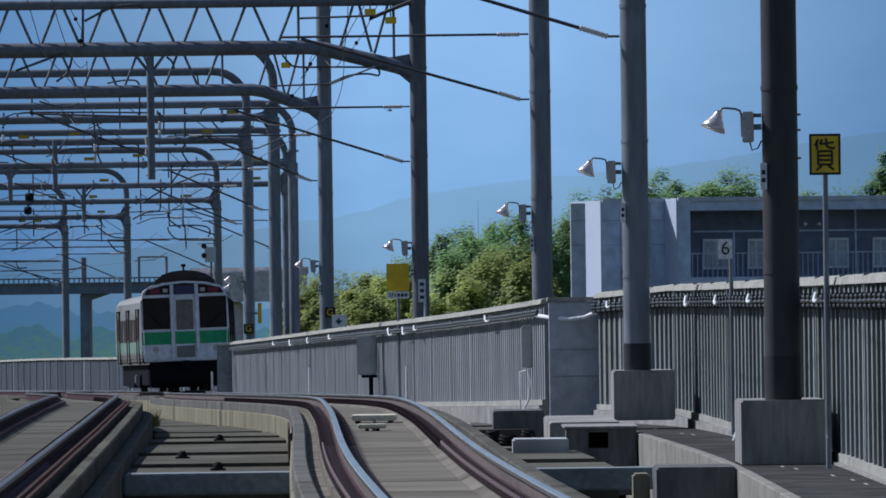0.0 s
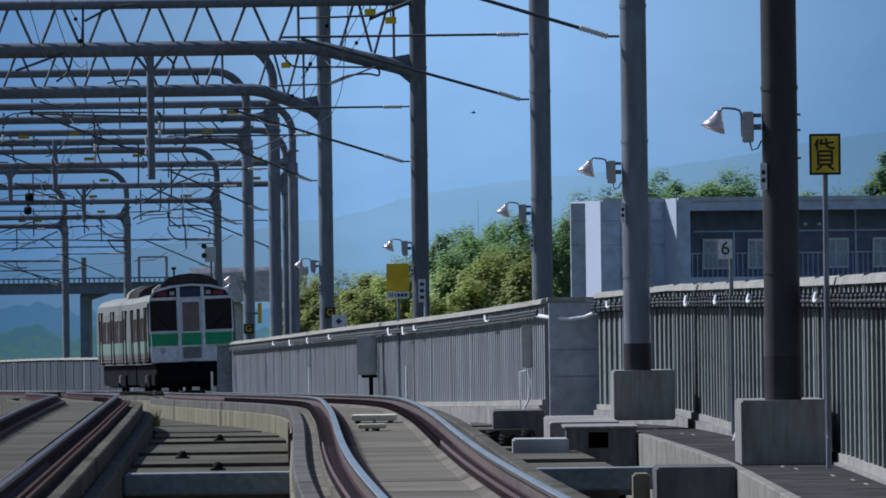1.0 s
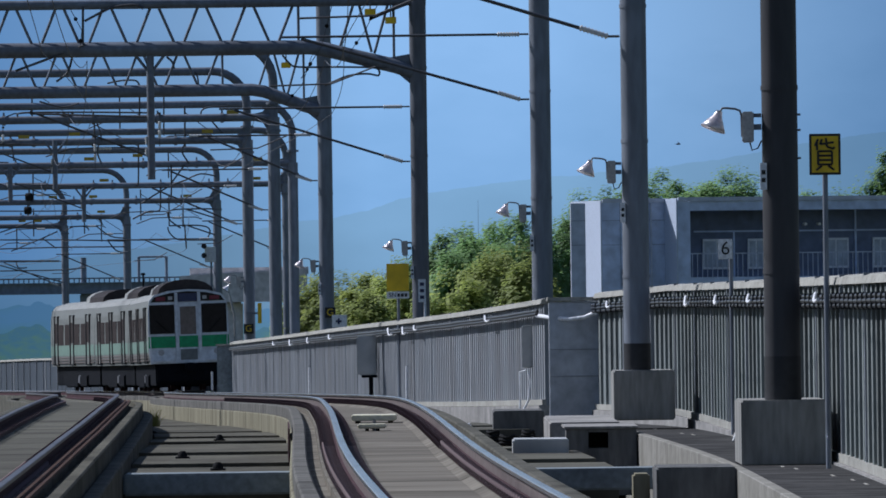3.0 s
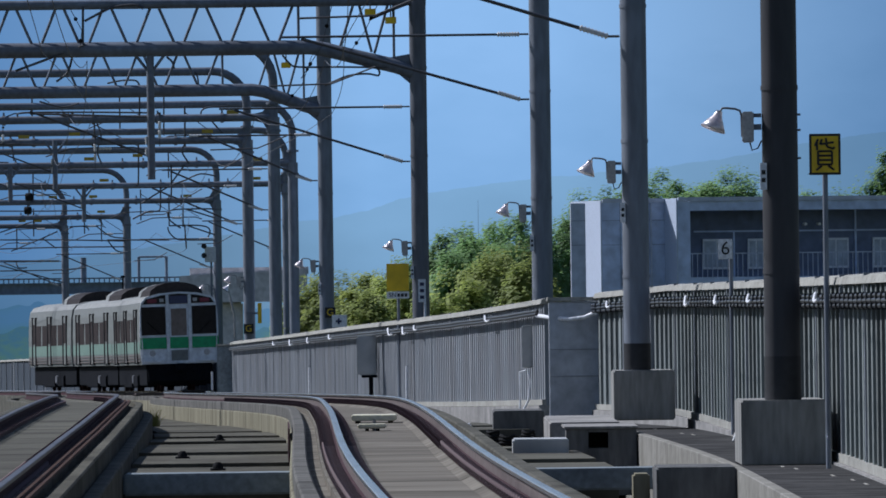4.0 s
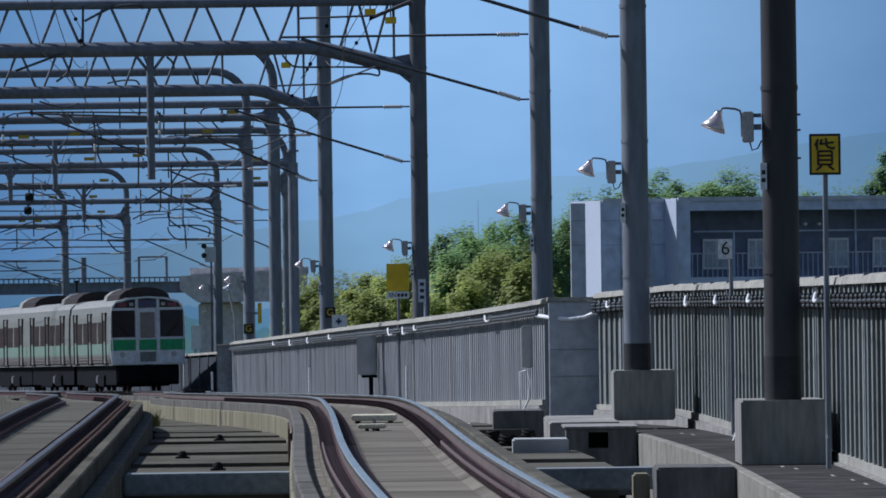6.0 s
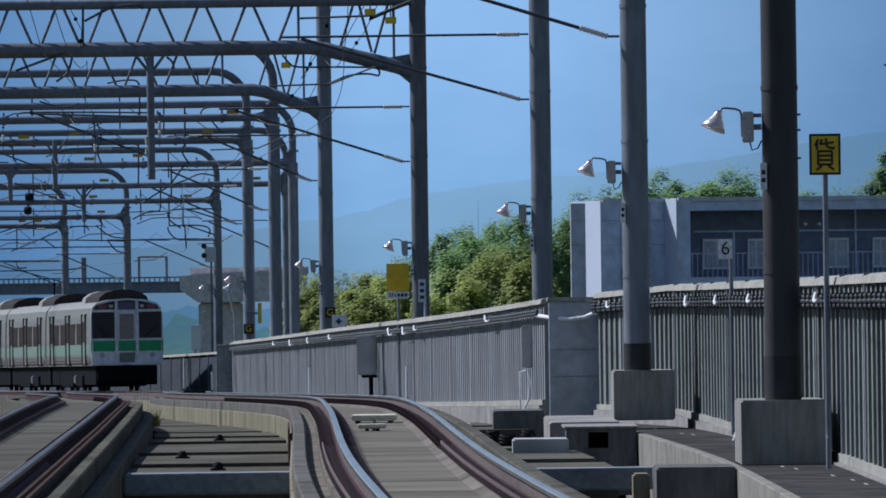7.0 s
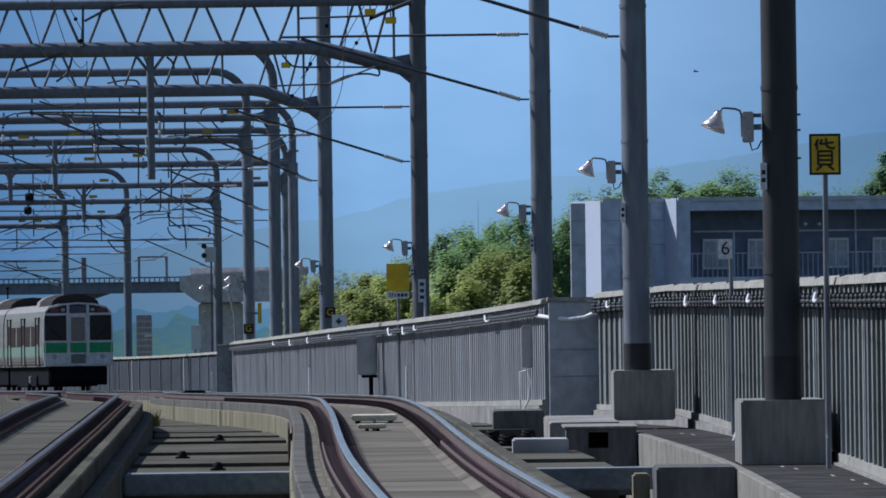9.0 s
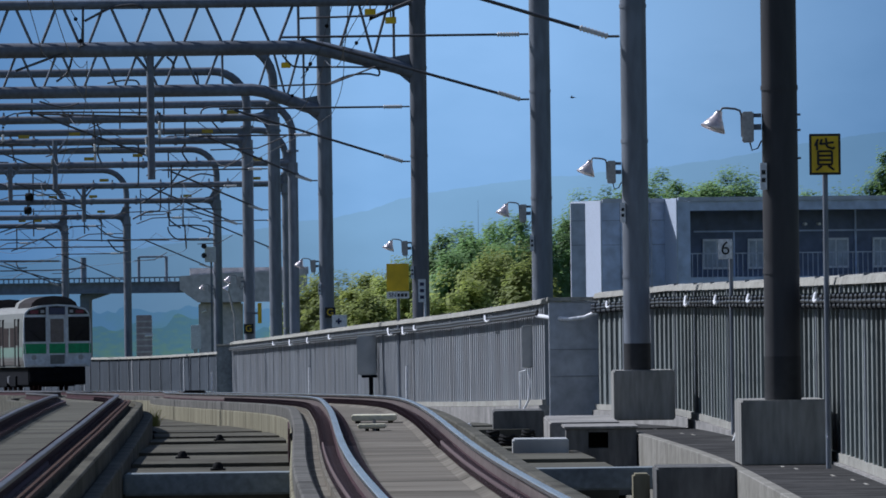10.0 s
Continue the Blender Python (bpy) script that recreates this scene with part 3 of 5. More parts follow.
def arch_portal(x, y, arch, beam, tags, span=15.0):
    """Upper pipe that bends down into the pole, and a straight pipe below it."""
    root = thing("pipe_portal", "grey steel pipe portal with a rounded corner spanning the tracks", "portal", pose(x, y, 0), "beams over the tracks")
    arch, beam = arch + lift(x - 3), beam + lift(x - 3)
    R = 1.05
    r1, r2 = 0.13, 0.115
    pts = [(-span, 0, arch)]
    for i in range(9):
        a = math.pi / 2 * i / 8
        pts.append((-R + R * math.sin(a), 0, arch - R + R * math.cos(a)))
    pts.append((0, 0, beam - 0.3))
    part("arch_pipe", T(pts, r1, 12), PIPE, root)
    part("post", T([(0, 0, GROUND_Z), (0, 0, beam)], 0.175, 16), POLE, root)
    part("straight_beam", T([(-span, 0, beam), (-0.1, 0, beam)], r2, 12), PIPE, root)
    part("gusset", lozenge(bmesh.new(), [(-0.72, beam - 0.06), (-0.72, beam + 0.06), (-0.30, beam + 0.16), (-0.12, beam + 0.46), (-0.12, beam - 0.46), (-0.30, beam - 0.16)], -0.05, 0.05), PIPE, root, "flared joint plates")
    for dz in (-0.42, 0.36):
        part("collar", T([(0, 0, beam + dz), (0, 0, beam + dz + 0.07)], 0.205, 16), PIPE, root)
    for k in range(9):
        xx = -1.5 - k * 1.45 - 0.37 * ((k * 7 + int(y)) % 3)
        part("clamp", T([(xx, 0, beam), (xx + 0.09, 0, beam)], r2 + 0.03, 10), PIPE, root)
        part("bolt", B(xx + 0.02, xx + 0.07, -0.03, 0.03, beam + r2, beam + r2 + 0.11), PIPE, root)
    part("far_post", T([(-span, 0, GROUND_Z), (-span, 0, arch)], 0.17, 14), POLE, root)
    for tag, dz in tags:
        part("yellow_tag", B(tag - 0.17, tag + 0.17, -0.15, -0.135, beam + dz, beam + dz + 0.11), YELLOW_DULL, root, "small yellow marker plate with haze in its colour")
    return root


truss_portal(-0.50, 231, E0 + 5.51, 0.98, 2.1)
truss_portal(-2.96, 271, E0 + 5.39, 0.98, 1.6)
for across, s, ya, yb, tags in ((487, 62.6, 81, 210, ((415, 200),)), (440, 57.7, 128, 250, ((45, 240), (135, 236), (370, 234))), (520, 51.9, 185, 290, ((160, 279), (246, 274), (458, 283))),
                                (508, 47, 232, 327, ((186, 317), (455, 317))), (385, 43.6, 266, 356, ((95, 347), (166, 347), (333, 348))), (225, 39.6, 303, 385, ((68, 391), (180, 376))), (115, 36.8, 329, 401, ((40, 392),))):
    arch_portal((across - 784) / s, 19000 / s, E0 + (540 - ya) / s, E0 + (540 - yb) / s, [((a - across) / s, (yb - b) / s - 0.055) for a, b in tags])



# ---- the train: three coaches seen from the tail ----
SILVER_BODY = material("coach_steel", (0.168, 0.178, 0.168), 0.6, 0.1, second=(0.145, 0.15, 0.14), scale=0.4, mix=0.5, grain=6)
GREEN = material("coach_green_stripe", (0.02, 0.30, 0.11), 0.5, scale=0.8, mix=0.2, grain=6)
PALE_GREEN = material("coach_pale_green_stripe", (0.148, 0.235, 0.192), 0.5, scale=0.8, mix=0.2, grain=6)
COACH_FRONT = material("coach_front_paint", (0.64, 0.67, 0.70), 0.45, scale=0.8, mix=0.2, grain=6)
GLASS = material("coach_dark_glass", (0.018, 0.016, 0.018), 0.12, scale=0.8, mix=0.2, grain=6)
GLASS.node_tree.nodes["Principled BSDF"].inputs["Specular IOR Level"].default_value = 0.12
SIDE_GLASS = material("coach_side_glass", (0.045, 0.036, 0.034), 0.8, second=(0.025, 0.02, 0.02), scale=0.6, grain=4)
UNDER = material("underframe_black", (0.008, 0.009, 0.012), 0.85, scale=1.0, grain=8)
ROOF = material("coach_roof", (0.27, 0.278, 0.265), 0.8, second=(0.28, 0.275, 0.26), scale=0.5, grain=5)
DOME = material("roof_unit_dark", (0.045, 0.04, 0.04), 0.8, scale=0.8, grain=6)
DOOR_EDGE = material("dark_door_rubber", (0.03, 0.03, 0.032), 0.8, scale=1, grain=8)
BEAD = material("brown_dusted_steel", (0.15, 0.12, 0.11), 0.7, second=(0.10, 0.08, 0.075), scale=0.5, grain=6)
L = 18.3


def coach(tail, aerial=False):
    root = thing("railway_coach", "silver commuter railway coach with a green striped tail end" if tail else "silver commuter railway coach with a pale green band", "train", None, "coaches of the train")
    half = [(-1.36, 1.0), (-1.41, 1.35), (-1.42, 2.1), (-1.40, 2.9), (-1.34, 3.24), (-1.18, 3.42), (-0.7, 3.55), (0, 3.60)]
    prof = half + [(-x, z) for x, z in half[:-1]][::-1]
    st = [(Vector((0, y, 0)), Vector((1, 0, 0))) for y in (-L / 2, L / 2)]
    bm = sweep(bmesh.new(), st, prof)
    part("body", bm, SILVER_BODY, root)
    rp = [(-1.345, 3.24), (-1.19, 3.425), (-0.7, 3.556), (0, 3.606), (0.7, 3.556), (1.19, 3.425), (1.345, 3.24), (1.33, 3.25), (0.7, 3.50), (0, 3.55), (-0.7, 3.50), (-1.33, 3.25)]
    part("roof", sweep(bmesh.new(), [(Vector((0, y, 0)), Vector((1, 0, 0))) for y in (-L / 2 + 0.02, L / 2 - 0.02)], rp), ROOF, root)
    # floor equipment, bogies and wheels
    part("underframe", B(-1.2, 1.2, -L / 2 + 0.2, L / 2 - 0.2, 0.24, 1.0, 0.03), UNDER, root)
    for y0, y1, z0 in ((-4.3, -1.7, 0.18), (-1.5, -0.7, 0.30), (-0.5, 4.3, 0.16)):
        part("equipment_box", B(-1.28, 1.28, y0, y1, z0, 0.64, 0.04), UNDER if y0 != -1.5 else POLE_DULL, root)
    for yb in (-6.2, 6.2):
        bogie = part("bogie", B(-1.05, 1.05, yb - 1.5, yb + 1.5, 0.42, 0.66, 0.05), UNDER, root)
        for yw in (-1.05, 1.05):
            for xw in (-0.56, 0.56):
                part("wheel", T([(xw - 0.06, yb + yw, 0.43), (xw + 0.06, yb + yw, 0.43)], 0.43, 20), RUST, bogie)
    # the roof unit, domed
    dome = []
    for k in range(9):
        a = math.pi * k / 8
        dome.append((-1.0 * math.cos(a), 3.42 + 0.55 * math.sin(a) ** 0.8))
    y0 = -L / 2 + 1.0
    bm = bmesh.new()
    lozenge(bm, dome, y0, y0 + 5.2)
    part("roof_unit", bm, DOME, root, "dark domed roof unit")
    # Pale end piece added for the sunlit edge of the dome.
    bm = bmesh.new()
    lozenge(bm, [(x * 1.02, z + 0.01) for x, z in dome], y0 + 5.2, y0 + 6.6)
    part("roof_unit_lit_end", bm, ROOF, root, "pale end that paints the sunlit edge of the roof unit")
    if aerial:
        part("aerial", T([(0, 2.0, 3.5), (0, 2.0, 4.40), (0, 2.0, 4.42), (0, 2.0, 4.50)], [0.035, 0.035, 0.10, 0.07], 10), UNDER, root, "black roof aerial")
    # sides
    for sd in (-1, 1):
        x0, x1 = sorted((sd * 1.424, sd * 1.40))
        part("side_stripe", B(x0, x1, -L / 2 + 0.25, L / 2 - 0.05, 1.42, 1.83), PALE_GREEN, root, "pale green stripe")
        for z in (1.12, 1.22, 1.32):
            part("bead", B(*sorted((sd * 1.425, sd * 1.37)), -L / 2 + 0.25, L / 2 - 0.05, z, z + 0.035), BEAD, root)
        for yd in (-6.6, 0.0, 6.6):
            dr = part("door", B(*sorted((sd * 1.421, sd * 1.38)), yd - 0.66, yd + 0.66, 1.08, 2.98), SILVER_BODY, root)
            part("door_window", B(*sorted((sd * 1.436, sd * 1.39)), yd - 0.46, yd + 0.46, 1.92, 2.72), SIDE_GLASS, dr)
            for ye in (-0.70, 0.70):
                part("door_post", B(*sorted((sd * 1.455, sd * 1.37)), yd + ye - 0.12, yd + ye + 0.12, 1.04, 3.02), DOOR_EDGE, dr, "dark door edge")
        for yw in (-4.75, -1.95, 1.95, 4.75):
            part("window", B(*sorted((sd * 1.43, sd * 1.38)), yw - 1.08, yw + 1.08, 1.84, 2.66), SIDE_GLASS, root)
    # ends
    for e in ((-1, 1) if not tail else (1,)):
        y = e * L / 2
        part("gangway", B(-0.55, 0.55, *sorted((y, y + e * 0.28)), 1.0, 3.1, 0.03), UNDER, root, "black gangway bellows")
    if tail:
        f = -L / 2
        face = [(x * 1.003, z + 0.01) for x, z in prof if z > 0.9]
        part("end_face", lozenge(bmesh.new(), face, f - 0.10, f - 0.002), COACH_FRONT, root, "pale blue-grey end")
        part("light_band", lozenge(bmesh.new(), [(-1.30, 3.18), (-1.18, 3.36), (-0.62, 3.49), (0, 3.54), (0.62, 3.49), (1.18, 3.36), (1.30, 3.18)], f - 0.115, f - 0.101), GLASS, root, "dark band with marker lights")
        for sd in (-1, 1):
            x0, x1 = sorted((sd * 0.48, sd * 1.36))
            w = part("windscreen", B(x0, x1, f - 0.12, f - 0.101, 2.06, 3.08, 0.004), GLASS, root, "dark cab window")
            part("wiper", T([(sd * 0.70, f - 0.13, 2.10), (sd * 1.15, f - 0.13, 2.55)], 0.015, 6), UNDER, w)
            part("tail_light", B(*sorted((sd * 0.78, sd * 1.12)), f - 0.135, f - 0.116, 3.22, 3.36), RED, root, "dull red tail light")
            part("marker_light", B(*sorted((sd * 0.53, sd * 0.68)), f - 0.135, f - 0.116, 3.25, 3.37), LAMP_GREY, root)
            part("end_stripe", B(*sorted((sd * 0.36, sd * 1.42)), f - 0.112, f - 0.101, 1.56, 1.97), GREEN, root, "bright green stripe")
            part("pillar", B(*sorted((sd * 0.345, sd * 0.46)), f - 0.16, f - 0.101, 1.02, 3.50, 0.015), COACH_FRONT, root)
            part("step", B(*sorted((sd * 0.62, sd * 1.28)), f - 0.20, f - 0.101, 1.07, 1.15, 0.015), COACH_FRONT, root, "pale foot step")
            part("head_light", T([(sd * 0.98, f - 0.125, 1.40), (sd * 0.98, f - 0.101, 1.40)], 0.11, 14), LAMP_GREY, root, "round lamp glass")
            part("handrail", T([(sd * 1.33, f - 0.15, 1.2), (sd * 1.36, f - 0.15, 2.0)], 0.015, 6), COACH_FRONT, root)
        dr = part("end_door", B(-0.335, 0.335, f - 0.115, f - 0.101, 1.05, 3.12), COACH_FRONT, root)
        part("door_window", B(-0.28, 0.28, f - 0.122, f - 0.116, 2.02, 3.0), DOORGLASS, dr, "tan-grey door window")
        part("door_stripe", B(-0.33, 0.33, f - 0.122, f - 0.116, 1.56, 1.97), GREEN, dr)
        part("kick_panel", B(-0.30, 0.30, f - 0.122, f - 0.116, 1.12, 1.50), SILVER_BODY, dr, "grey lower door panel")
        part("destination_box", B(-0.33, 0.33, f - 0.14, f - 0.116, 3.17, 3.46), NAVY, root, "dark blue destination box")
        part("skirt", B(-1.15, 1.15, f - 0.02, f + 0.3, 0.35, 0.99, 0.04), UNDER, root, "black skirt")
        part("coupler", B(-0.16, 0.16, f - 0.55, f - 0.03, 0.72, 1.02, 0.04), UNDER, root, "black coupler")
    return root


DOORGLASS = material("tan_door_glass", (0.16, 0.13, 0.12), 0.15, scale=1, grain=6)
RED = material("dull_red_lens", (0.16, 0.012, 0.035), 0.2, scale=3, mix=0.2, grain=20)
NAVY = material("navy_display", (0.02, 0.03, 0.09), 0.2, scale=3, mix=0.2, grain=20)
COACHES = [coach(True), coach(False, True), coach(False)]


def train_motion():
    ys = np.arange(300, 600, 0.25)
    xs = np.array([RIGHT_X(y) for y in ys])
    arc = np.concatenate([[0], np.cumsum(np.hypot(np.diff(xs), np.diff(ys)))])
    tail0 = float(np.interp(349.0, ys, arc))

    def place(a):
        y = float(np.interp(a, arc, ys))
        return Vector((RIGHT_X(y), y, rail_z(y)))
    for k, c in enumerate(COACHES):
        rows = []
        for i in range(21):
            t = i * 0.5
            a = tail0 + SPEED * t + k * 18.75 + L / 2
            p, q = place(a - 6.2), place(a + 6.2)
            d = q - p
            cant = -1.4 * (1 - step_down(375, 430, p.y))
            rows.append((t, Matrix.Translation((p + q) / 2) @ Matrix.Rotation(-math.atan2(d.x, d.y), 4, "Z") @ Matrix.Rotation(math.atan2(d.z, d.xy.length), 4, "X") @ Matrix.Rotation(radians(cant), 4, "Y")))
        walk(c, rows)


SPEED = 9.85

# ---- signs and small things along the barrier ----
def flat_text(name, body, size, mat, parent, m):
    cu = bpy.data.curves.new(name, "FONT")
    cu.body, cu.size, cu.align_x, cu.align_y, cu.extrude = body, size, "CENTER", "CENTER", 0.002
    cu.materials.append(mat)
    ob = new(name, cu)
    ob.parent, ob.matrix_basis = parent, m
    return ob


# yellow freight stop board
z = E0 + lift(4) - 0.105
fs = thing("freight_sign", "yellow sign board with a black freight character on a post", "sign", pose(3.855, 108.0, 0))
part("post", T([(0, 0.05, -0.50), (0, 0.05, z + 1.62)], 0.028, 10), POLE, fs)
part("border", B(-0.158, 0.158, -0.006, 0.012, z + 1.415, z + 1.83, 0.004), BLACK, fs, "black border")
brd = part("board", B(-0.134, 0.134, -0.016, -0.0065, z + 1.44, z + 1.805), YELLOW, fs)
strokes = [  # the upper and the lower half of the character, as bars (x0, z0, x1, z1) in hundredths
    (-7, 14, -10, 8), (-8, 11, -8, 4), (-3, 14, -5, 9), (-4, 9.5, 9, 11), (1, 15, 2, 7), (2, 7, 9, 5), (9, 5, 9, 7),
    (-7, 3, 7, 3), (-7, 3, -7, -9), (7, 3, 7, -9), (-7, -1, 7, -1), (-7, -5, 7, -5), (-7, -9, 7, -9), (-3, -10, -9, -14), (3, -10, 9, -14)]
for x0, z0, x1, z1 in strokes:
    part("stroke", T([(x0 / 100, -0.019, z + 1.62 + z0 / 90), (x1 / 100, -0.019, z + 1.62 + z1 / 90)], 0.0115, 6), BLACK, brd)

six = thing("number_sign", "small white board with a black six on a grey post", "sign", pose(3.66, 136.5, 0))
zs = E0 + lift(3.66)
part("post", T([(0, 0.04, -0.48), (0, 0.04, zs + 0.84)], 0.027, 10), POLE, six)
brd = part("board", B(-0.16, 0.02, -0.006, 0.012, zs + 0.585, zs + 0.835, 0.004), WHITE, six)
t = flat_text("number", "6", 0.24, BLACK, brd, pose(-0.07, -0.009, zs + 0.715, 90, 0, 0))

ys = thing("yellow_board", "plain yellow board over a small white lettered plate on a post", "sign", pose(-0.95, 221, 0))
zy = E0 + lift(-0.95)
part("post", T([(0.02, 0.04, -1.0), (0.02, 0.04, zy + 0.30)], 0.03, 10), POLE, ys)
part("board", B(-0.22, 0.24, -0.01, 0.015, zy + 0.29, zy + 0.85, 0.004), YELLOW, ys)
pl = part("plate", B(-0.22, 0.24, -0.012, 0.015, zy + 0.13, zy + 0.275, 0.004), WHITE, ys)
flat_text("letters", "SN", 0.13, BLACK, pl, pose(-0.10, -0.014, zy + 0.203, 90, 0, 0))
for x0, x1 in ((0.0, 0.05), (0.07, 0.13), (0.15, 0.20)):
    part("bar", B(x0, x1, -0.018, -0.0125, zy + 0.17, zy + 0.235), BLACK, pl)

for x, y, zz, sz in ((-2.86, 270.2, -0.19, 0.26), (-5.98, 328.6, -0.73, 0.30)):
    zg = E0 + zz + lift(x)
    g = thing("letter_sign", "black square plate with a yellow letter G on a pole", "sign", pose(x, y, 0), "letter plates")
    pl = part("plate", B(-sz / 2, sz / 2, 0, 0.60, zg - sz / 2, zg + sz / 2, 0.004), BLACK, g)
    flat_text("letter", "G", sz * 0.95, YELLOW, pl, pose(0, -0.004, zg, 90, 0, 0))
zc = E0 + lift(-2.6)
cs = thing("cross_sign", "small white plate with a dark cross on the barrier", "sign", pose(-2.5, 258, 0))
part("plate", B(-0.19, 0.17, 0, 0.02, zc - 0.54, zc - 0.24, 0.004), WHITE, cs)
part("cross_bar", B(-0.10, 0.04, -0.006, -0.001, zc - 0.42, zc - 0.37), NAVY, cs)
part("cross_bar", B(-0.055, -0.005, -0.012, -0.0065, zc - 0.465, zc - 0.325), NAVY, cs)
part("stem", T([(0, 0.03, zc - 1.6), (0, 0.03, zc - 0.5)], 0.02, 8), BOX_GREY, cs)
vs = thing("plate_sign", "tall narrow white plate with dark lettering beside a pole", "sign", pose(-0.46, 229, 0))
zv = E0 + lift(-0.46)
part("plate", B(-0.08, 0.08, 0, 0.02, zv + 0.06, zv + 0.55, 0.004), WHITE, vs)
for k in range(3):
    part("bar", B(-0.045, 0.045, -0.006, -0.001, zv + 0.13 + 0.14 * k, zv + 0.20 + 0.14 * k), NAVY, vs)
part("post", T([(0.06, 0.035, -1.0), (0.06, 0.035, zv + 0.2)], 0.025, 8), WHITE, vs)
# number plates on the poles, lettering as bars
for x, y, zz in ((3.485, 111, 1.33), (2.70, 151, 1.30), (1.75, 191, 1.10), (-0.5, 231, 0.70), (-2.96, 271, 0.40)):
    zz += E0 + lift(x)
    p = thing("pole_plate", "small white number plate strapped to a pole", "sign", pose(x - 0.15, y - 0.13, zz), "plates on the poles")
    part("plate", B(-0.05, 0.02, -0.02, 0.02, -0.14, 0.14, 0.004), WHITE, p)
    for k in (-0.06, 0.02):
        part("bar", B(-0.035, 0.005, -0.026, -0.021, k, k + 0.045), BLACK, p)

for zz in (0.02, 0.46):
    pj = bpy.data.objects["barrier_step"]
    part("joint", B(1.73, 2.55, 176.008, 176.018, zz, zz + 0.008), FENCE, pj)

# cabinets and pipes
cab = thing("equipment_cabinet", "grey metal cabinet on a dark stand by the barrier", "cabinet", pose(-1.66, 230, 0))
zk = E0 + lift(-1.66)
part("body", B(-0.22, 0.22, 0, 0.35, zk - 1.50, zk - 0.66, 0.03), BOX_GREY, cab)
part("neck", T([(0.08, 0.17, zk - 2.2), (0.08, 0.17, zk - 1.48)], 0.05, 10), UNDER, cab)
part("foot", B(-0.12, 0.22, 0.02, 0.3, zk - 1.56, zk - 1.501), UNDER, cab)
cab = thing("equipment_cabinet", "tall grey cabinet hung on the barrier", "cabinet", pose(1.43, 181, 0))
zk = E0 + lift(1.43)
part("body", B(-0.12, 0.13, 0, 0.3, zk - 1.06, zk - 0.34, 0.02), BOX_GREY, cab)
pipe = thing("cable_pipe", "bent pale conduit pipe at the foot of the barrier", "pipe", pose(1.40, 180, 0))
part("tube", T([(-0.14, 0, -0.60), (-0.14, 0, zk - 1.12), (-0.04, 0, zk - 1.10)], 0.018, 8), WHITE, pipe)
part("tube", T([(0.0, 0, zk - 1.07), (0.03, 0, zk - 1.3), (0.0, 0, zk - 1.6), (-0.10, 0, -0.60)], 0.018, 8), WHITE, pipe)
for x, y, z0, z1 in ((-0.70, 200, -1.45, -1.0), (-3.30, 262, -1.82, -1.35), (-6.5, 300, -2.0, -1.65)):
    tagged(part("marker_stake", T([(x, y, z0 - 0.3 + E0), (x, y, z1 + E0 - 0.3 + 0.17)], 0.03, 8), WHITE), "short white marker stake beside the track", "stake", "marker stakes")

# silver sleeves where the cables are tied to the barrier
rnd = random.Random(4)
for fx, ft, ysl in ((FENCE_X, near_top, (112.5, 129.5, 140, 151, 171)), (FAR_FX, FAR_TOP, (190, 212, 216, 221, 250, 264, 276, 288))):
    for y in ysl:
        zt = ft(y) - 0.19
        ln = rnd.uniform(0.9, 2.0) if y > 175 else rnd.uniform(0.5, 0.8)
        dr = rnd.uniform(0.08, 0.15)
        pts = [(fx(y + ln * k) - 0.20 - 0.03 * math.sin(math.pi * k), y + ln * k, zt + 0.03 - dr * math.sin(math.pi * (1 - k) * 0.75)) for k in (0, 0.2, 0.4, 0.6, 0.8, 1.0)]
        tagged(part("cable_sleeve", T(pts, 0.018, 8), SILVER), "silver cable sleeve tied to the barrier, glint painted white", "cable", "cable sleeves")
pts = [(1.55, 178.3, E0 - 0.20), (1.75, 176.2, E0 - 0.235), (2.05, 175.85, E0 - 0.26), (2.3, 175.85, E0 - 0.235), (2.48, 175.7, E0 - 0.16)]
tagged(part("cable_sleeve", T(pts, 0.036, 8), SILVER), "silver cable hanging across the concrete panel, glint painted white", "cable")

# blocks and boxes between track and walkway
for x0, x1, y, dy, z0, z1, mt, lab in ((2.10, 2.90, 107, 2.2, -1.5, -0.43, BLOCK, "dark concrete block against the walkway"),
                                      (1.90, 2.07, 109, 0.8, -1.5, -0.52, KERB, "small pale concrete block"),
                                      (0.84, 1.54, 134, 1.6, -0.90, -0.47, BOX_GREY, "grey metal trackside box"),
                                      (0.72, 1.48, 161, 3.0, -1.3, -0.38, BLOCK, "dark concrete trackside block"),
                                      (1.43, 2.40, 147, 9.0, -1.4, -0.41, CONCRETE, "low pale concrete slab by the walkway")):
    tagged(part("trackside_block", B(x0, x1, y, y + dy, z0, z1, 0.02), mt), lab, "block")
hut = thing("cable_pit", "concrete cable pit with a dark opening", "cable pit", pose(0, 140.45, 0))
for x0, x1, z0, z1 in ((1.58, 1.87, -1.3, -0.43), (2.13, 2.50, -1.3, -0.43), (1.872, 2.128, -0.47, -0.43), (1.872, 2.128, -1.3, -0.68)):
    part("wall", B(x0, x1, 0, 1.2, z0, z1), BLOCK, hut)
part("lid", B(1.55, 2.53, -0.04, 3.4, -0.427, -0.395, 0.01), CONCRETE, hut)
# Black sheet at the rear stands for the shade inside the opening.
part("back", B(1.87, 2.13, 1.202, 1.3, -1.6, -0.43), BLACK, hut)
PLASTIC = material("yellowed_plastic", (0.74, 0.69, 0.50), 0.5, second=(0.55, 0.50, 0.36), scale=3, grain=20)
tp = thing("track_transponder", "flat pale signal transponder on short feet between the rails", "transponder", pose(-0.87, 131, rail_z(131)))
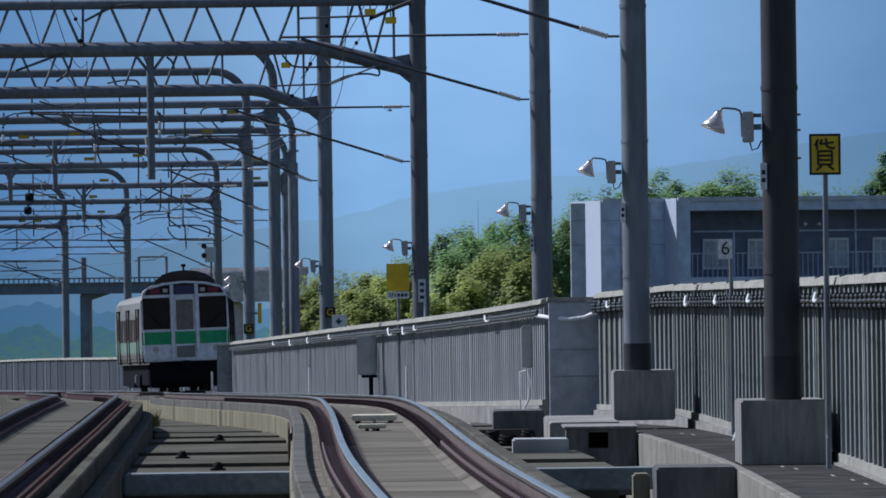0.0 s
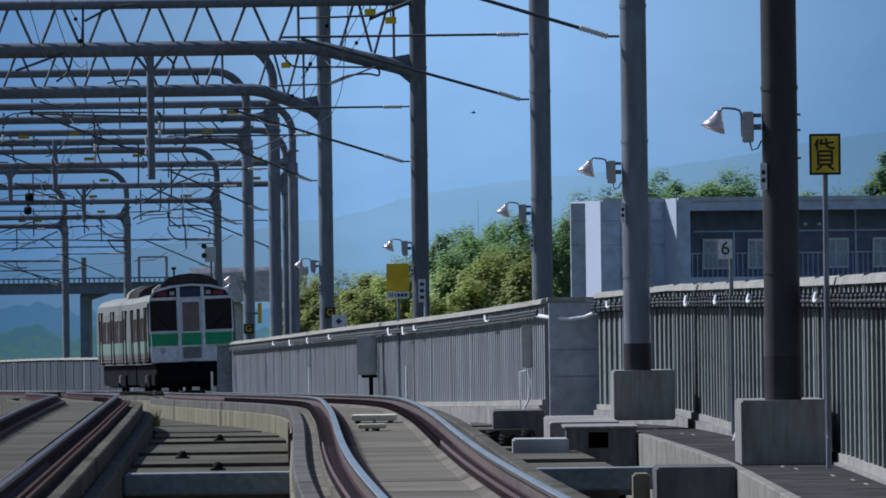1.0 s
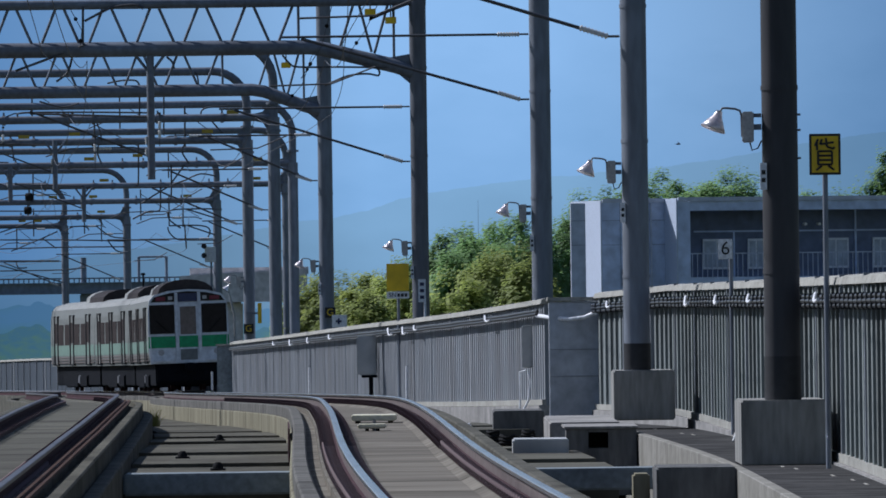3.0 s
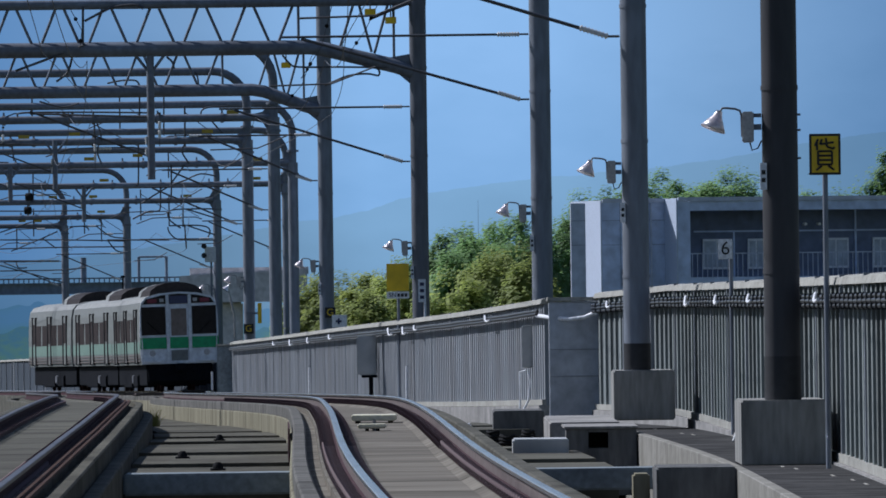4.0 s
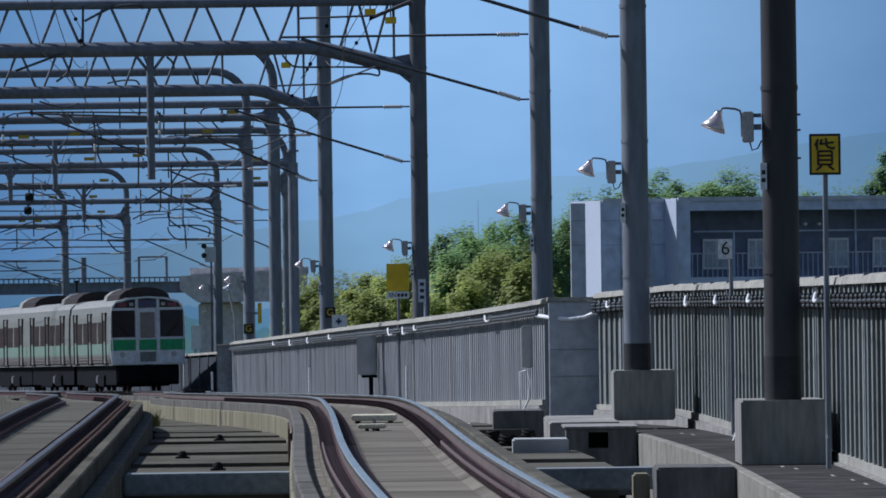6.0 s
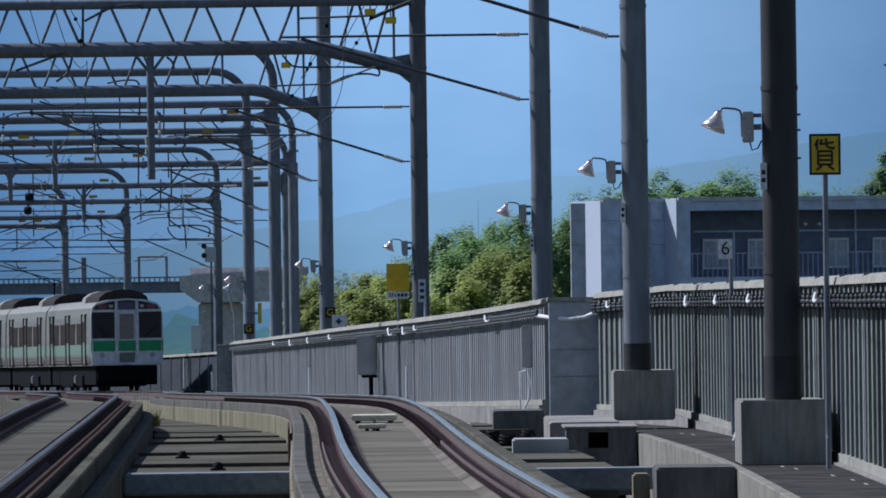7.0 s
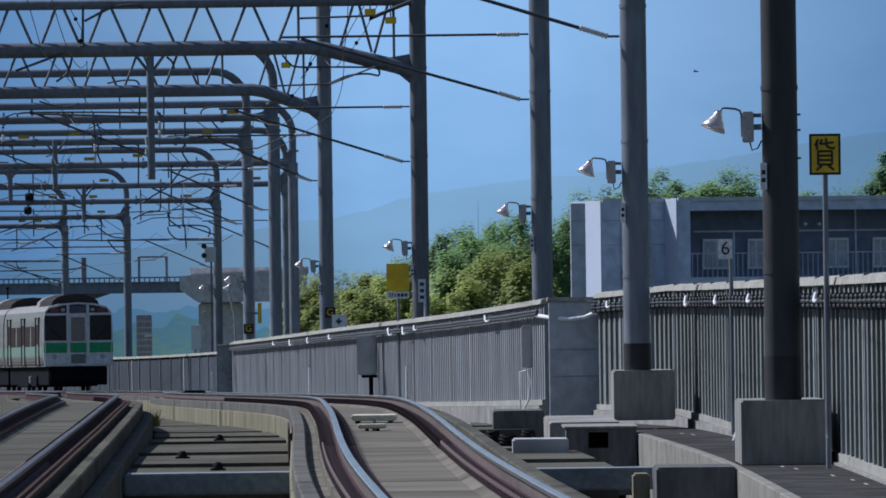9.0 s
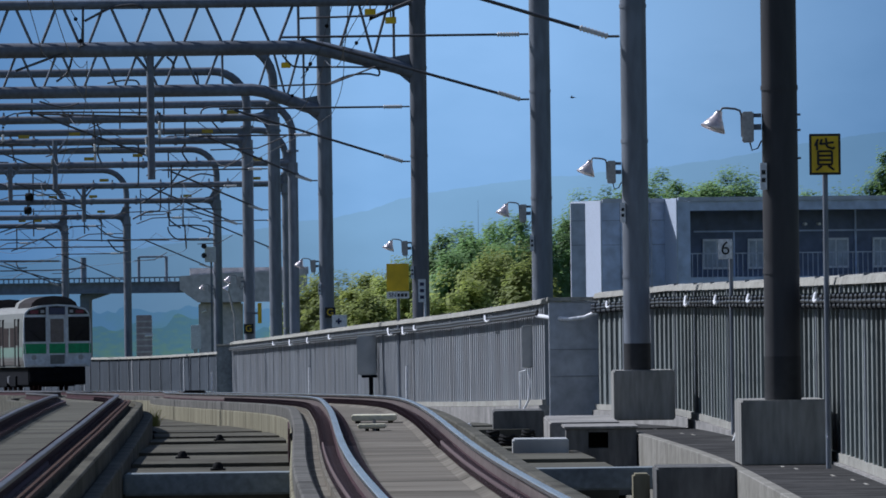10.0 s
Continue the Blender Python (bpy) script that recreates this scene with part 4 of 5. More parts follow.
part("plate", B(-0.275, 0.275, 0, 1.4, -0.175, -0.105, 0.012), PLASTIC, tp, "yellowed flat plate")
part("bar", B(-0.13, 0.20, -9.0, -8.4, -0.165, -0.115, 0.015), PLASTIC, tp)
part("cable", T([(0.03, -8.5, -0.16), (0.05, -4, -0.20), (0.0, 0.1, -0.17)], 0.02, 6), UNDER_B, tp)
for x in (-0.02, 0.10):
    part("foot", B(x - 0.02, x + 0.02, -8.9, -8.5, -0.215, -0.166), UNDER_B, tp)
for x in (-0.2, 0.2):
    part("foot", B(x - 0.03, x + 0.03, 0.1, 1.2, -0.215, -0.176), UNDER_B, tp)
tagged(part("pipe_cover", B(0.16, 0.40, 166, 166.6, -0.56 + rail_z(166) + 0.05, rail_z(166) - 0.44, 0.02), SILVER), "short bright white pipe cover lying on the slab", "cover")
# coils of black hose left on the slab
for x, y, r, n in ((0.64, 144.5, 0.10, 4), (0.83, 143.0, 0.11, 3), (1.16, 150.5, 0.09, 3)):
    coil = bmesh.new()
    for k in range(n):
        ring = [(r * (1 - 0.1 * k) * math.cos(u), r * math.sin(u), 0.028 + 0.05 * k + 0.012 * math.sin(u * 2 + k)) for u in (2 * math.pi * q / 14 for q in range(15))]
        tube(coil, ring, 0.027, 6)
    ob = tagged(part("hose_coil", coil, UNDER_B), "small coil of black hose lying on the slab", "hose", "hose coils")
    ob.matrix_basis = pose(x, y, rail_z(y) - 0.63)
tr = thing("pipe_stand", "small bent steel pipe stand on the walkway", "stand", pose(3.62, 131, walk_z(131)))
part("pipe", T([(-0.12, -0.3, 0.0), (-0.08, -0.1, 0.09), (0.0, 0, 0.16), (0.25, 0.2, 0.16)], 0.016, 8), BOX_GREY, tr)
part("pipe", T([(-0.04, 0.3, 0.0), (-0.02, 0.1, 0.10), (0.02, 0, 0.155)], 0.016, 8), BOX_GREY, tr)

# ---- overhead wires of both tracks ----
SUPPORTS = (60, 111, 151, 191, 231, 271, 303.5, 329, 366, 404, 436, 480, 516)
for fx, fz, dx, nm in ((RIGHT_X, rail_z, 0.0, "right"), (LEFT_X, left_z, 0.0, "left")):
    pts, msg = [], []
    for k, (a, c) in enumerate(zip(SUPPORTS, SUPPORTS[1:])):
        n = 10
        for i in range(n):
            y = a + (c - a) * i / n
            zz = fz(y) + 5.0
            zig = 0.2 * (1 if k % 2 else -1) * (1 - 2 * i / n)
            sag = 0.95 - 0.55 * 4 * (i / n) * (1 - i / n)
            pts.append((fx(y) + zig, y, zz))
            msg.append((fx(y) + zig * 0.5, y, zz + sag))
    w = thing("overhead_wire", "thin dark overhead contact wire hung from a messenger wire", "wire", None, "overhead wires")
    part("contact_wire", T(pts, 0.006, 5), WIRE, w)
    part("messenger_wire", T(msg, 0.007, 5), WIRE, w)


def drop_arm(x, y, top, low, r):
    root = thing("drop_arm", "grey steel arm hanging from a beam over the tracks", "bracket", pose(x, y, 0), "hanging arms")
    part("arm", T([(0, 0, low), (0, 0, top)], r, 12), PIPE, root)
    part("brace", T([(-0.34, 0, top), (0, 0, top - 0.45)], 0.035, 6), PIPE, root)
    part("brace", T([(0.34, 0, top), (0, 0, top - 0.45)], 0.035, 6), PIPE, root)
    for z in (low + 0.5, low + 0.75):
        part("insulator", tube(bmesh.new(), [(-0.10, 0, z + 0.025 * i) for i in range(8)], [0.035 if i % 2 else 0.02 for i in range(8)], 8), INSULATOR, root)
    part("strut", T([(-0.05, 0, low + 0.5), (-2.6, 0, low + 1.5)], 0.024, 6), WIRE, root)
    part("tube", T([(-0.05, 0, low + 1.35), (-2.6, 0, low + 1.45)], 0.022, 6), WIRE, root)


drop_arm((270 - 784) / 82.25, 231, E0 + 5.5, E0 + 2.78, 0.085)
drop_arm((100 - 784) / 57.7, 329, E0 + 5.2, E0 + 3.7, 0.08)
drop_arm((150 - 784) / 47.0, 404, E0 + 4.6, E0 + 3.3, 0.08)
drop_arm((20 - 784) / 51.9, 366, E0 + 4.9, E0 + 3.7, 0.08)
for x, y, z in ((-2.96, 271, 3.1), (-4.745, 303.51, 2.65), (-5.96, 329.29, 2.45), (-5.87, 404.26, 2.0), (-9.15, 435.78, 1.5), (-14.11, 479.8, 1.1), (-18.18, 516.3, 0.9)):
    cantilever(x - 0.18, y, E0 + z, 3.0, 1.2)
# hanging registration tubes and loops under the far beams
rnd = random.Random(9)
for across, s, down in ((60, 51.9, 200), (215, 47, 215), (330, 57.7, 240), (170, 57.7, 262), (300, 43.6, 300), (250, 43.6, 375), (60, 43.6, 345), (150, 39.6, 400), (60, 39.6, 405), (300, 43.6, 385), (30, 36.8, 430), (180, 39.6, 414)):
    x, y = (across - 784) / s, 19000 / s
    z = E0 + (540 - down) / s + lift(x)
    hb = thing("pull_off_arm", "dark curved pull-off arm hanging under a portal beam", "bracket", pose(x, y, z), "pull-off arms")
    w = rnd.uniform(0.9, 1.6)
    part("tube", T([(-w, 0, -0.25), (-w * 0.5, 0, -0.02), (0, 0, 0), (w * 0.8, 0, 0.0), (w, 0, -0.08)], 0.022, 6), WIRE, hb)
    part("hanger", T([(0, 0, -0.35), (0, 0, 0.9)], 0.03, 6), WIRE, hb)
    part("stay", T([(w * 0.9, 0, 0.02), (0.02, 0, 0.7)], 0.014, 5), WIRE, hb)
    part("insulator", tube(bmesh.new(), [(0.12 + 0.05 * i, -0.02, -0.02) for i in range(9)], [0.055 if i % 2 else 0.03 for i in range(9)], 8), INSULATOR, hb)



# ---- bent arms, drop rods and stays between the beams ----
def aloft(across, down, s):
    x = (across - 0.0131 * (down - 441) - 784) / s
    return Vector((x, 0, E0 + (540 - down) / s + lift(x)))


def bent_arm(s, r, *paths, label="dark bent steel arm with stays under a portal beam"):
    root = thing("bent_arm", label, "bracket", pose(0, 19000 / s - 0.12, 0), "bent arms")
    for path in paths:
        pts = [aloft(a, d, s) for a, d in path]
        fine = []
        for k in range(len(pts) - 1):
            for q in (0, 0.25, 0.5, 0.75):
                p0, p1, p2, p3 = pts[max(k - 1, 0)], pts[k], pts[k + 1], pts[min(k + 2, len(pts) - 1)]
                fine.append(p1 + (p2 - p0) * 0.5 * q + (p0 * 2 - p1 * 5 + p2 * 4 - p3) * 0.5 * q * q + (p1 * 3 - p0 - p2 * 3 + p3) * 0.5 * q ** 3)
        fine.append(pts[-1])
        part("tube", T(fine, r, 6), WIRE, root)
    return root


bent_arm(82.25, 0.022, ((500, 98), (512, 112), (528, 119), (600, 119), (690, 120)), ((575, 152), (615, 135), (650, 131), (670, 134), (668, 122), (643, 119)), ((653, 36), (690, 20), (732, 4)))
bent_arm(82.25, 0.028, ((28, 126), (90, 103), (150, 80)), ((150, 38), (180, 22), (205, 12), (240, 9), (254, 16)), ((147, 12), (147, 78)))
bent_arm(70.1, 0.03, ((295, 101), (305, 110), (308, 122)), ((100, 145), (120, 128), (128, 101)), label="dark bent steel arm hung from a truss")
bent_arm(62.6, 0.026, ((32, 207), (42, 200), (150, 199), (264, 200)), ((190, 148), (215, 143), (240, 143), (247, 152)), ((100, 200), (118, 207), (130, 200)), ((247, 150), (247, 205)))
bent_arm(57.7, 0.026, ((356, 212), (357, 196), (372, 190), (402, 189)), ((345, 128), (350, 138), (352, 158)), ((290, 165), (290, 240)), ((168, 210), (177, 232), (180, 250)), ((372, 212), (394, 236)), ((70, 180), (110, 190), (140, 183)))
bent_arm(51.9, 0.03, ((303, 292), (303, 348), (296, 352)), ((303, 325), (327, 292)), ((245, 250), (245, 322), (241, 328)), ((178, 250), (172, 268), (180, 290)), ((20, 250), (25, 285)), ((88, 250), (98, 262), (102, 290)), ((330, 252), (322, 268), (335, 290)))
bent_arm(47.0, 0.03, ((284, 330), (284, 366), (279, 374), (262, 375), (235, 388)), ((147, 328), (147, 372), (156, 382), (175, 388), (181, 397)), ((250, 360), (300, 330), (332, 318)), ((147, 345), (160, 330)), ((330, 318), (355, 308), (382, 312)))
bent_arm(43.6, 0.03, ((384, 370), (345, 370), (305, 372), (297, 380), (303, 392), (320, 404)), ((300, 400), (345, 399), (366, 402), (372, 410), (368, 420)), ((297, 402), (300, 412), (312, 423), (330, 425), (384, 425)), ((332, 371), (384, 387)), ((330, 399), (384, 417)), ((324, 372), (324, 402)), ((327, 400), (330, 440)), ((190, 425), (300, 425)))
bent_arm(39.6, 0.03, ((0, 374), (80, 374), (148, 373)), ((123, 402), (150, 401), (158, 408)), ((0, 425), (120, 425), (222, 427)), ((170, 400), (195, 418), (222, 422)), ((190, 425), (205, 443), (222, 448)), ((0, 441), (110, 438), (222, 437)))
bent_arm(36.8, 0.03, ((0, 412), (50, 395), (80, 388)), ((20, 445), (75, 422), (102, 410)), ((75, 422), (100, 440)), ((0, 462), (105, 462)), ((0, 480), (110, 478), (150, 474)), ((28, 462), (33, 474), (48, 474)), ((0, 470), (60, 486), (112, 500)))
for across, down, s in ((283, 222, 62.6), (283, 238, 62.6), (169, 262, 57.7), (169, 280, 57.7), (6, 245, 57.7)):
    p = aloft(across, down, s)
    st = thing("small_insulator", "small white ribbed insulator hung under a beam", "insulator", pose(p.x, 19000 / s - 0.3, p.z), "small insulators")
    part("body", tube(bmesh.new(), [(0, 0, -0.11 + 0.0275 * k) for k in range(9)], [0.05 if k % 2 else 0.03 for k in range(9)], 10), INSULATOR, st)
    part("rod", T([(0, 0, -0.35), (0, 0, 0.35)], 0.012, 6), WIRE, st)
    part("clip", B(-0.03, 0.03, 0.0, 0.32, 0.30, 0.36), WIRE, st)
for across, down in ((52, 349), (50, 373)):
    p = aloft(across, down, 43.6)
    st = thing("switch_box", "dark round switch gear hung between the beams", "switch gear", pose(p.x, 435.4, p.z), "switch gear")
    part("drum", T([(-0.16, 0, 0), (-0.13, 0, 0), (0.13, 0, 0), (0.16, 0, 0)], [0.08, 0.16, 0.16, 0.08], 14), UNDER_B, st)
    part("strap", B(-0.03, 0.03, 0.0, 0.4, -0.2, 0.55), PIPE, st)
yp = thing("yellow_plate", "narrow upright yellow plate fixed to a far pole", "sign", pose((459 - 784) / 57.7, 328.4, 0))
zz = E0 + lift(-5.6)
part("plate", B(-0.06, 0.06, 0, 0.02, zz - 0.56, zz + 0.06, 0.006), YELLOW, yp)
part("bracket", B(-0.40, -0.061, 0.005, 0.6, zz - 0.28, zz - 0.22), PIPE, yp)

# ---- far bridge across the line ----
BRIDGE_C = material("far_bridge_concrete", (0.60, 0.57, 0.57), 0.9, second=(0.5, 0.495, 0.49), scale=0.3, grain=3)
BRIDGE_S = material("far_bridge_girder", (0.19, 0.225, 0.28), 0.7, scale=0.3, grain=3)
sb = 19000 / 640.0


def gx(across):
    return (across - 784) / sb


def gz(down, across=250):
    return E0 + (540 - down) / sb + lift((across - 784) / sb)


br = thing("road_bridge", "dark girder road bridge on concrete piers far behind", "bridge", pose(0, 640, 0))
part("girder", B(gx(-200), gx(335), 0, 7, gz(519), gz(499)), BRIDGE_S, br, "dark steel girder")
part("handrail", B(gx(-200), gx(335), -0.1, 0.0, gz(493), gz(490.5)), BRIDGE_S, br)
for k in range(60):
    xx = gx(-200) + k * 0.3
    part("rail_post", B(xx, xx + 0.07, -0.09, -0.01, gz(499) + 0.004, gz(493)), BRIDGE_S, br)
part("flange", B(gx(-200), gx(335), -0.15, 0.0, gz(519), gz(516.5)), BRIDGE_S, br)
part("flange", B(gx(-200), gx(335), -0.15, 0.0, gz(501), gz(499)), BRIDGE_S, br)
part("pier_head", lozenge(bmesh.new(), [(gx(318), gz(488, 400)), (gx(318), gz(512, 400)), (gx(350), gz(535, 400)), (gx(500), gz(535, 400)), (gx(540), gz(512, 400)), (gx(540), gz(478, 400))], -1, 8), BRIDGE_C, br, "pale concrete pier head")
part("pier", B(gx(350), gx(425), 0, 7, GROUND_Z, gz(535, 400) - 0.004, 0.1), BRIDGE_C, br)
part("pier", B(gx(140), gx(156), 0.5, 6, GROUND_Z, gz(519) - 0.004, 0.05), BRIDGE_S, br)
part("pier", lozenge(bmesh.new(), [(gx(156), gz(530)), (gx(190), gz(519) - .004), (gx(156), gz(519) - 0.004)], 0.5, 6), BRIDGE_S, br)
part("parapet", B(gx(335), gx(545), 0.5, 1.2, gz(478, 400) - 0.3, gz(474, 400)), BRIDGE_C, br)
for across in (147, 245, 294):
    part("mast", T([(gx(across), 0.3, gz(499)), (gx(across), 0.3, gz(455))], 0.09 if across > 200 else 0.18, 8), BRIDGE_S, br)
part("mast_bar", T([(gx(245), 0.3, gz(455)), (gx(294), 0.3, gz(455))], 0.06, 8), BRIDGE_S, br)
TOWER = material("pinkish_tile", (0.42, 0.36, 0.37), 0.8, second=(0.33, 0.28, 0.29), scale=0.8, grain=4)
hut = thing("far_tower", "narrow grey tiled tower block beyond the barrier", "tower", pose(-16.77, 600, 0))
part("wall", B(-0.42, 0.42, 0, 1, GROUND_Z, E0 - 0.35, 0.03), TOWER, hut)
for k in range(6):
    part("tile_band", B(-0.45, 0.45, -0.03, 1.03, E0 - 0.75 - 0.34 * k, E0 - 0.66 - 0.34 * k), BRIDGE_C, hut, "pale tile band")
part("tube_lamp", T([(0.05, -0.06, E0 - 1.52), (0.5, -0.06, E0 - 1.5)], 0.06, 8), SILVER, hut, "bright white tube")
bx2 = thing("white_box", "white equipment box fixed at the far pier", "box", pose(-13.9, 600, 0))
part("body", B(-0.25, 0.3, 0, 0.6, E0 - 2.3, E0 - 0.95, 0.02), WHITE, bx2)
part("stem", B(-0.1, 0.1, 0.1, 0.5, GROUND_Z, E0 - 2.304), BRIDGE_C, bx2)
# Lamp glint on the pier, put in as a white tube.
part("tube_lamp", T([(gx(355), -0.06, gz(553, 400)), (gx(364), -0.10, gz(549, 400))], 0.07, 8), SILVER, br, "bright white tube")
ms = thing("radio_mast", "thin dark mast standing among far trees", "mast", pose((847 - 784) / 25.0, 760, 0))
part("pole", T([(0, 0, GROUND_Z), (0, 0, E0 + (540 - 356) / 25.0)], [0.05, 0.008], 8), PIPE, ms)
sg = thing("signal_head", "white signal panel with dark round hoods beside a pole", "signal", pose((372 - 784) / 43.6, 434.5, 0))
zz = E0 + (540 - 447) / 43.6 + lift(-9.4)
part("panel", B(-0.20, 0.25, 0, 0.12, zz - 0.40, zz + 0.22, 0.02), WHITE, sg)
part("stem", B(0.02, 0.10, 0.13, 0.22, GROUND_Z, zz), POLE, sg)
for q in (0.12, 0.5):
    part("hood", T([(-0.22, -0.3, zz - 0.25 + q), (-0.22, 0.05, zz - 0.25 + q)], 0.11, 12), BLACK, sg)


# ---- two small birds that cross the sky ----
FEATHER = material("dark_feathers", (0.04, 0.04, 0.045), 0.8, scale=20, grain=60)


def bird():
    root = thing("bird", "small dark bird in flight against the sky", "bird", None, "birds in the sky")
    part("body", T([(0, -0.08, 0), (0, -0.05, 0.004), (0, 0.01, 0.006), (0, 0.06, 0.004), (0, 0.085, 0.0)], [0.008, 0.026, 0.032, 0.02, 0.006], 10), FEATHER, root)
    part("tail", lozenge(bmesh.new(), [(-0.01, -0.002), (0.01, -0.002), (0.025, 0.002), (-0.025, 0.002)], -0.13, -0.07), FEATHER, root)
    for sd in (-1, 1):
        bm = bmesh.new()
        tube(bm, [(sd * 0.02, 0.02, 0.01), (sd * 0.07, 0.03, 0.035), (sd * 0.13, -0.01, 0.045)], [0.022, 0.018, 0.004], 6)
        part("wing", bm, FEATHER, root)
    return root


BIRDS = [bird(), bird()]


def sky_place(across, down):
    s = 50.0
    th = 0.0131
    return Vector(((across - th * (down - 441) - 784) / s, 380.0, E0 + (540 - down - th * (across - 784)) / s))


def bird_motion():
    for ob, rows in zip(BIRDS, (((0, 690, 196), (1, 838, 200), (2.2, 1012, 212), (2.5, 1080, 226), (3.8, 1390, 300), (5, 1650, 330), (7, 2100, 330), (10, 2700, 300)),
                                ((0, 2800, 120), (4, 2130, 110), (7, 1568, 116), (7.5, 1483, 118), (8.5, 1315, 118), (9, 1231, 127), (9.5, 1125, 147), (10, 1013, 173)))):
        keys = []
        heading = -80 if ob is BIRDS[0] else 80
        for t, across, down in rows:
            keys.append((t, Matrix.Translation(sky_place(across, down)) @ pose(0, 0, 0, 0, 12, heading)))
        walk(ob, keys)


WEED = material("dry_weed", (0.22, 0.22, 0.05), 0.8, second=(0.12, 0.13, 0.03), scale=6, grain=30)
wd = thing("weed", "tuft of yellow-green weed growing on the slab edge", "weed", pose(LEFT_X(186) + 1.22, 186, left_z(186) - 0.55))
bm = bmesh.new()
rnd = random.Random(21)
for k in range(40):
    a, h = rnd.random() * 6.28, rnd.uniform(0.1, 0.33)
    x, y = rnd.gauss(0, 0.03), rnd.gauss(0, 0.05)
    tube(bm, [(x, y, 0), (x + math.cos(a) * 0.04, y, h * 0.6), (x + math.cos(a) * 0.12, y, h)], [0.008, 0.006, 0.002], 4)
part("blades", bm, WEED, wd)
bxk = thing("track_box", "flat black box lying beside the far rail", "box", pose(RIGHT_X(292) + 0.0, 292, rail_z(292)))
part("body", B(-0.30, 0.30, 0, 0.5, -0.235, 0.06, 0.03), UNDER_B, bxk)


# strings of small insulators and yellow tags by the trusses
for pts in (((-1.30, 231, E0 + 6.56), (-1.62, 230.7, E0 + 5.9), (-1.95, 230.6, E0 + 5.45)), ((-2.30, 231, E0 + 6.56), (-2.55, 230.7, E0 + 5.6), (-3.0, 230.6, E0 + 4.9)), ((-3.2, 271, E0 + 6.47), (-3.5, 270.7, E0 + 5.6), (-3.95, 270.7, E0 + 5.1)), ((-8.0, 231, E0 + 6.56), (-7.7, 230.7, E0 + 6.0), (-7.75, 230.8, E0 + 5.6))):
    st = thing("insulator_string", "thin wire with small dark insulator balls at a truss", "insulator", None, "insulator strings")
    part("wire", T(pts, 0.009, 5), WIRE, st)
    for a, d in zip(pts, pts[1:]):
        p = Vector(a).lerp(Vector(d), 0.55)
        part("ball", T([p + Vector((0, 0, 0.045)), p + Vector((0, 0, 0.025)), p, p - Vector((0, 0, 0.025)), p - Vector((0, 0, 0.045))], [0.012, 0.036, 0.045, 0.036, 0.012], 10), UNDER_B, st)
for x, y, z in ((-1.06, 230.83, 6.12), (-3.9, 270.83, 6.05), (-1.5, 230.83, 6.3)):
    z += E0 + lift(x)
    tg = thing("marker_tag", "small yellow marker box under the truss chord", "marker", pose(x, y, z), "yellow markers")
    part("box", B(-0.12, 0.12, -0.06, 0.06, -0.07, 0.07, 0.01), YELLOW, tg)
    part("hanger", B(-0.015, 0.015, 0.0, 0.2, 0.071, 0.35), PIPE, tg)
# a small lamp on a thin leaning white post
tl = thing("post_lamp", "small lamp on a thin pale post beside the bend", "lamp", pose((418 - 784) / 48.0, 395.8, 0))
zt = E0 + (540 - 510) / 48.0 + lift(-7.8)
part("post", T([(0, 0, -3.0), (-0.10, 0, zt - 1.0), (-0.32, 0, zt)], 0.035, 8), LAMP_GREY, tl)
part("bell", tube(bmesh.new(), [(-0.30, 0, zt + 0.12), (-0.34, 0, zt + 0.04), (-0.42, -0.02, zt - 0.08)], [0.03, 0.06, 0.14], 14), LAMP_BELL, tl)

# ---- beyond: building, trees, hills ----
CLAD = material("blue_grey_cladding", (0.55, 0.625, 0.79), 0.6, second=(0.52, 0.59, 0.75), scale=0.3, grain=3)
# The paint of CLAD again, toned separately for the sunlit side faces.
CLAD_LIT = material("sunlit_face_cladding", (0.50, 0.56, 0.66), 0.6, scale=0.3, mix=0.1, grain=40)
PANE = material("window_glass_grey", (0.42, 0.46, 0.52), 0.25, scale=1, mix=0.2, grain=4)
CLAD_GREY = material("grey_cladding", (0.55, 0.58, 0.66), 0.6, second=(0.48, 0.51, 0.59), scale=0.3, grain=3)
# The recess wall's shade is put into this colour; also serves the joints.
CLAD_DARK = material("recess_shade_and_joints", (0.155, 0.185, 0.27), 0.6, scale=0.3, grain=3)
TURN = 20.0
sB = 19000 / 330
bld = thing("building", "low blue-grey clad building with a recessed upper floor", "building", pose((1066 - 784) / sB, 330, 0, 0, 0, TURN))


def bx(across, y=0.0):
    return ((across - 1066) / sB + y * math.sin(radians(TURN))) / math.cos(radians(TURN))


def bz(down):
    return E0 + (540 - down - 5) / sB


part("wall", B(0, bx(1182) + 0.4, 0, 2.6, GROUND_Z, bz(357)), CLAD, bld)
part("side_cladding", B(-0.05, -0.004, 0.004, 2.6, GROUND_Z, bz(354)), CLAD_LIT, bld, "side cladding in its sunlit tone")
part("screen_wall", B(bx(1010, -0.6), bx(1036, -0.6), -0.6, -0.55, GROUND_Z, bz(359)), CLAD_GREY, bld, "grey screen wall")
F = -1.02   # the part that stands forward
part("wall", B(bx(1200, F), bx(1222, F), F, -0.004, GROUND_Z, bz(357)), CLAD, bld)
part("return_cladding", B(bx(1200, F) - 0.05, bx(1200, F) - 0.004, F, -0.004, GROUND_Z, bz(352)), CLAD_LIT, bld, "return of the wall in its sunlit tone")
part("wall", B(bx(1182) + 0.404, bx(1900, F), F + 1.6, 2.6, GROUND_Z, bz(357)), CLAD_DARK, bld, "recessed wall darkened for its shade")
part("rear_wall", B(4.3, bx(1900, F), 2.604, 14, GROUND_Z, bz(358)), CLAD, bld)
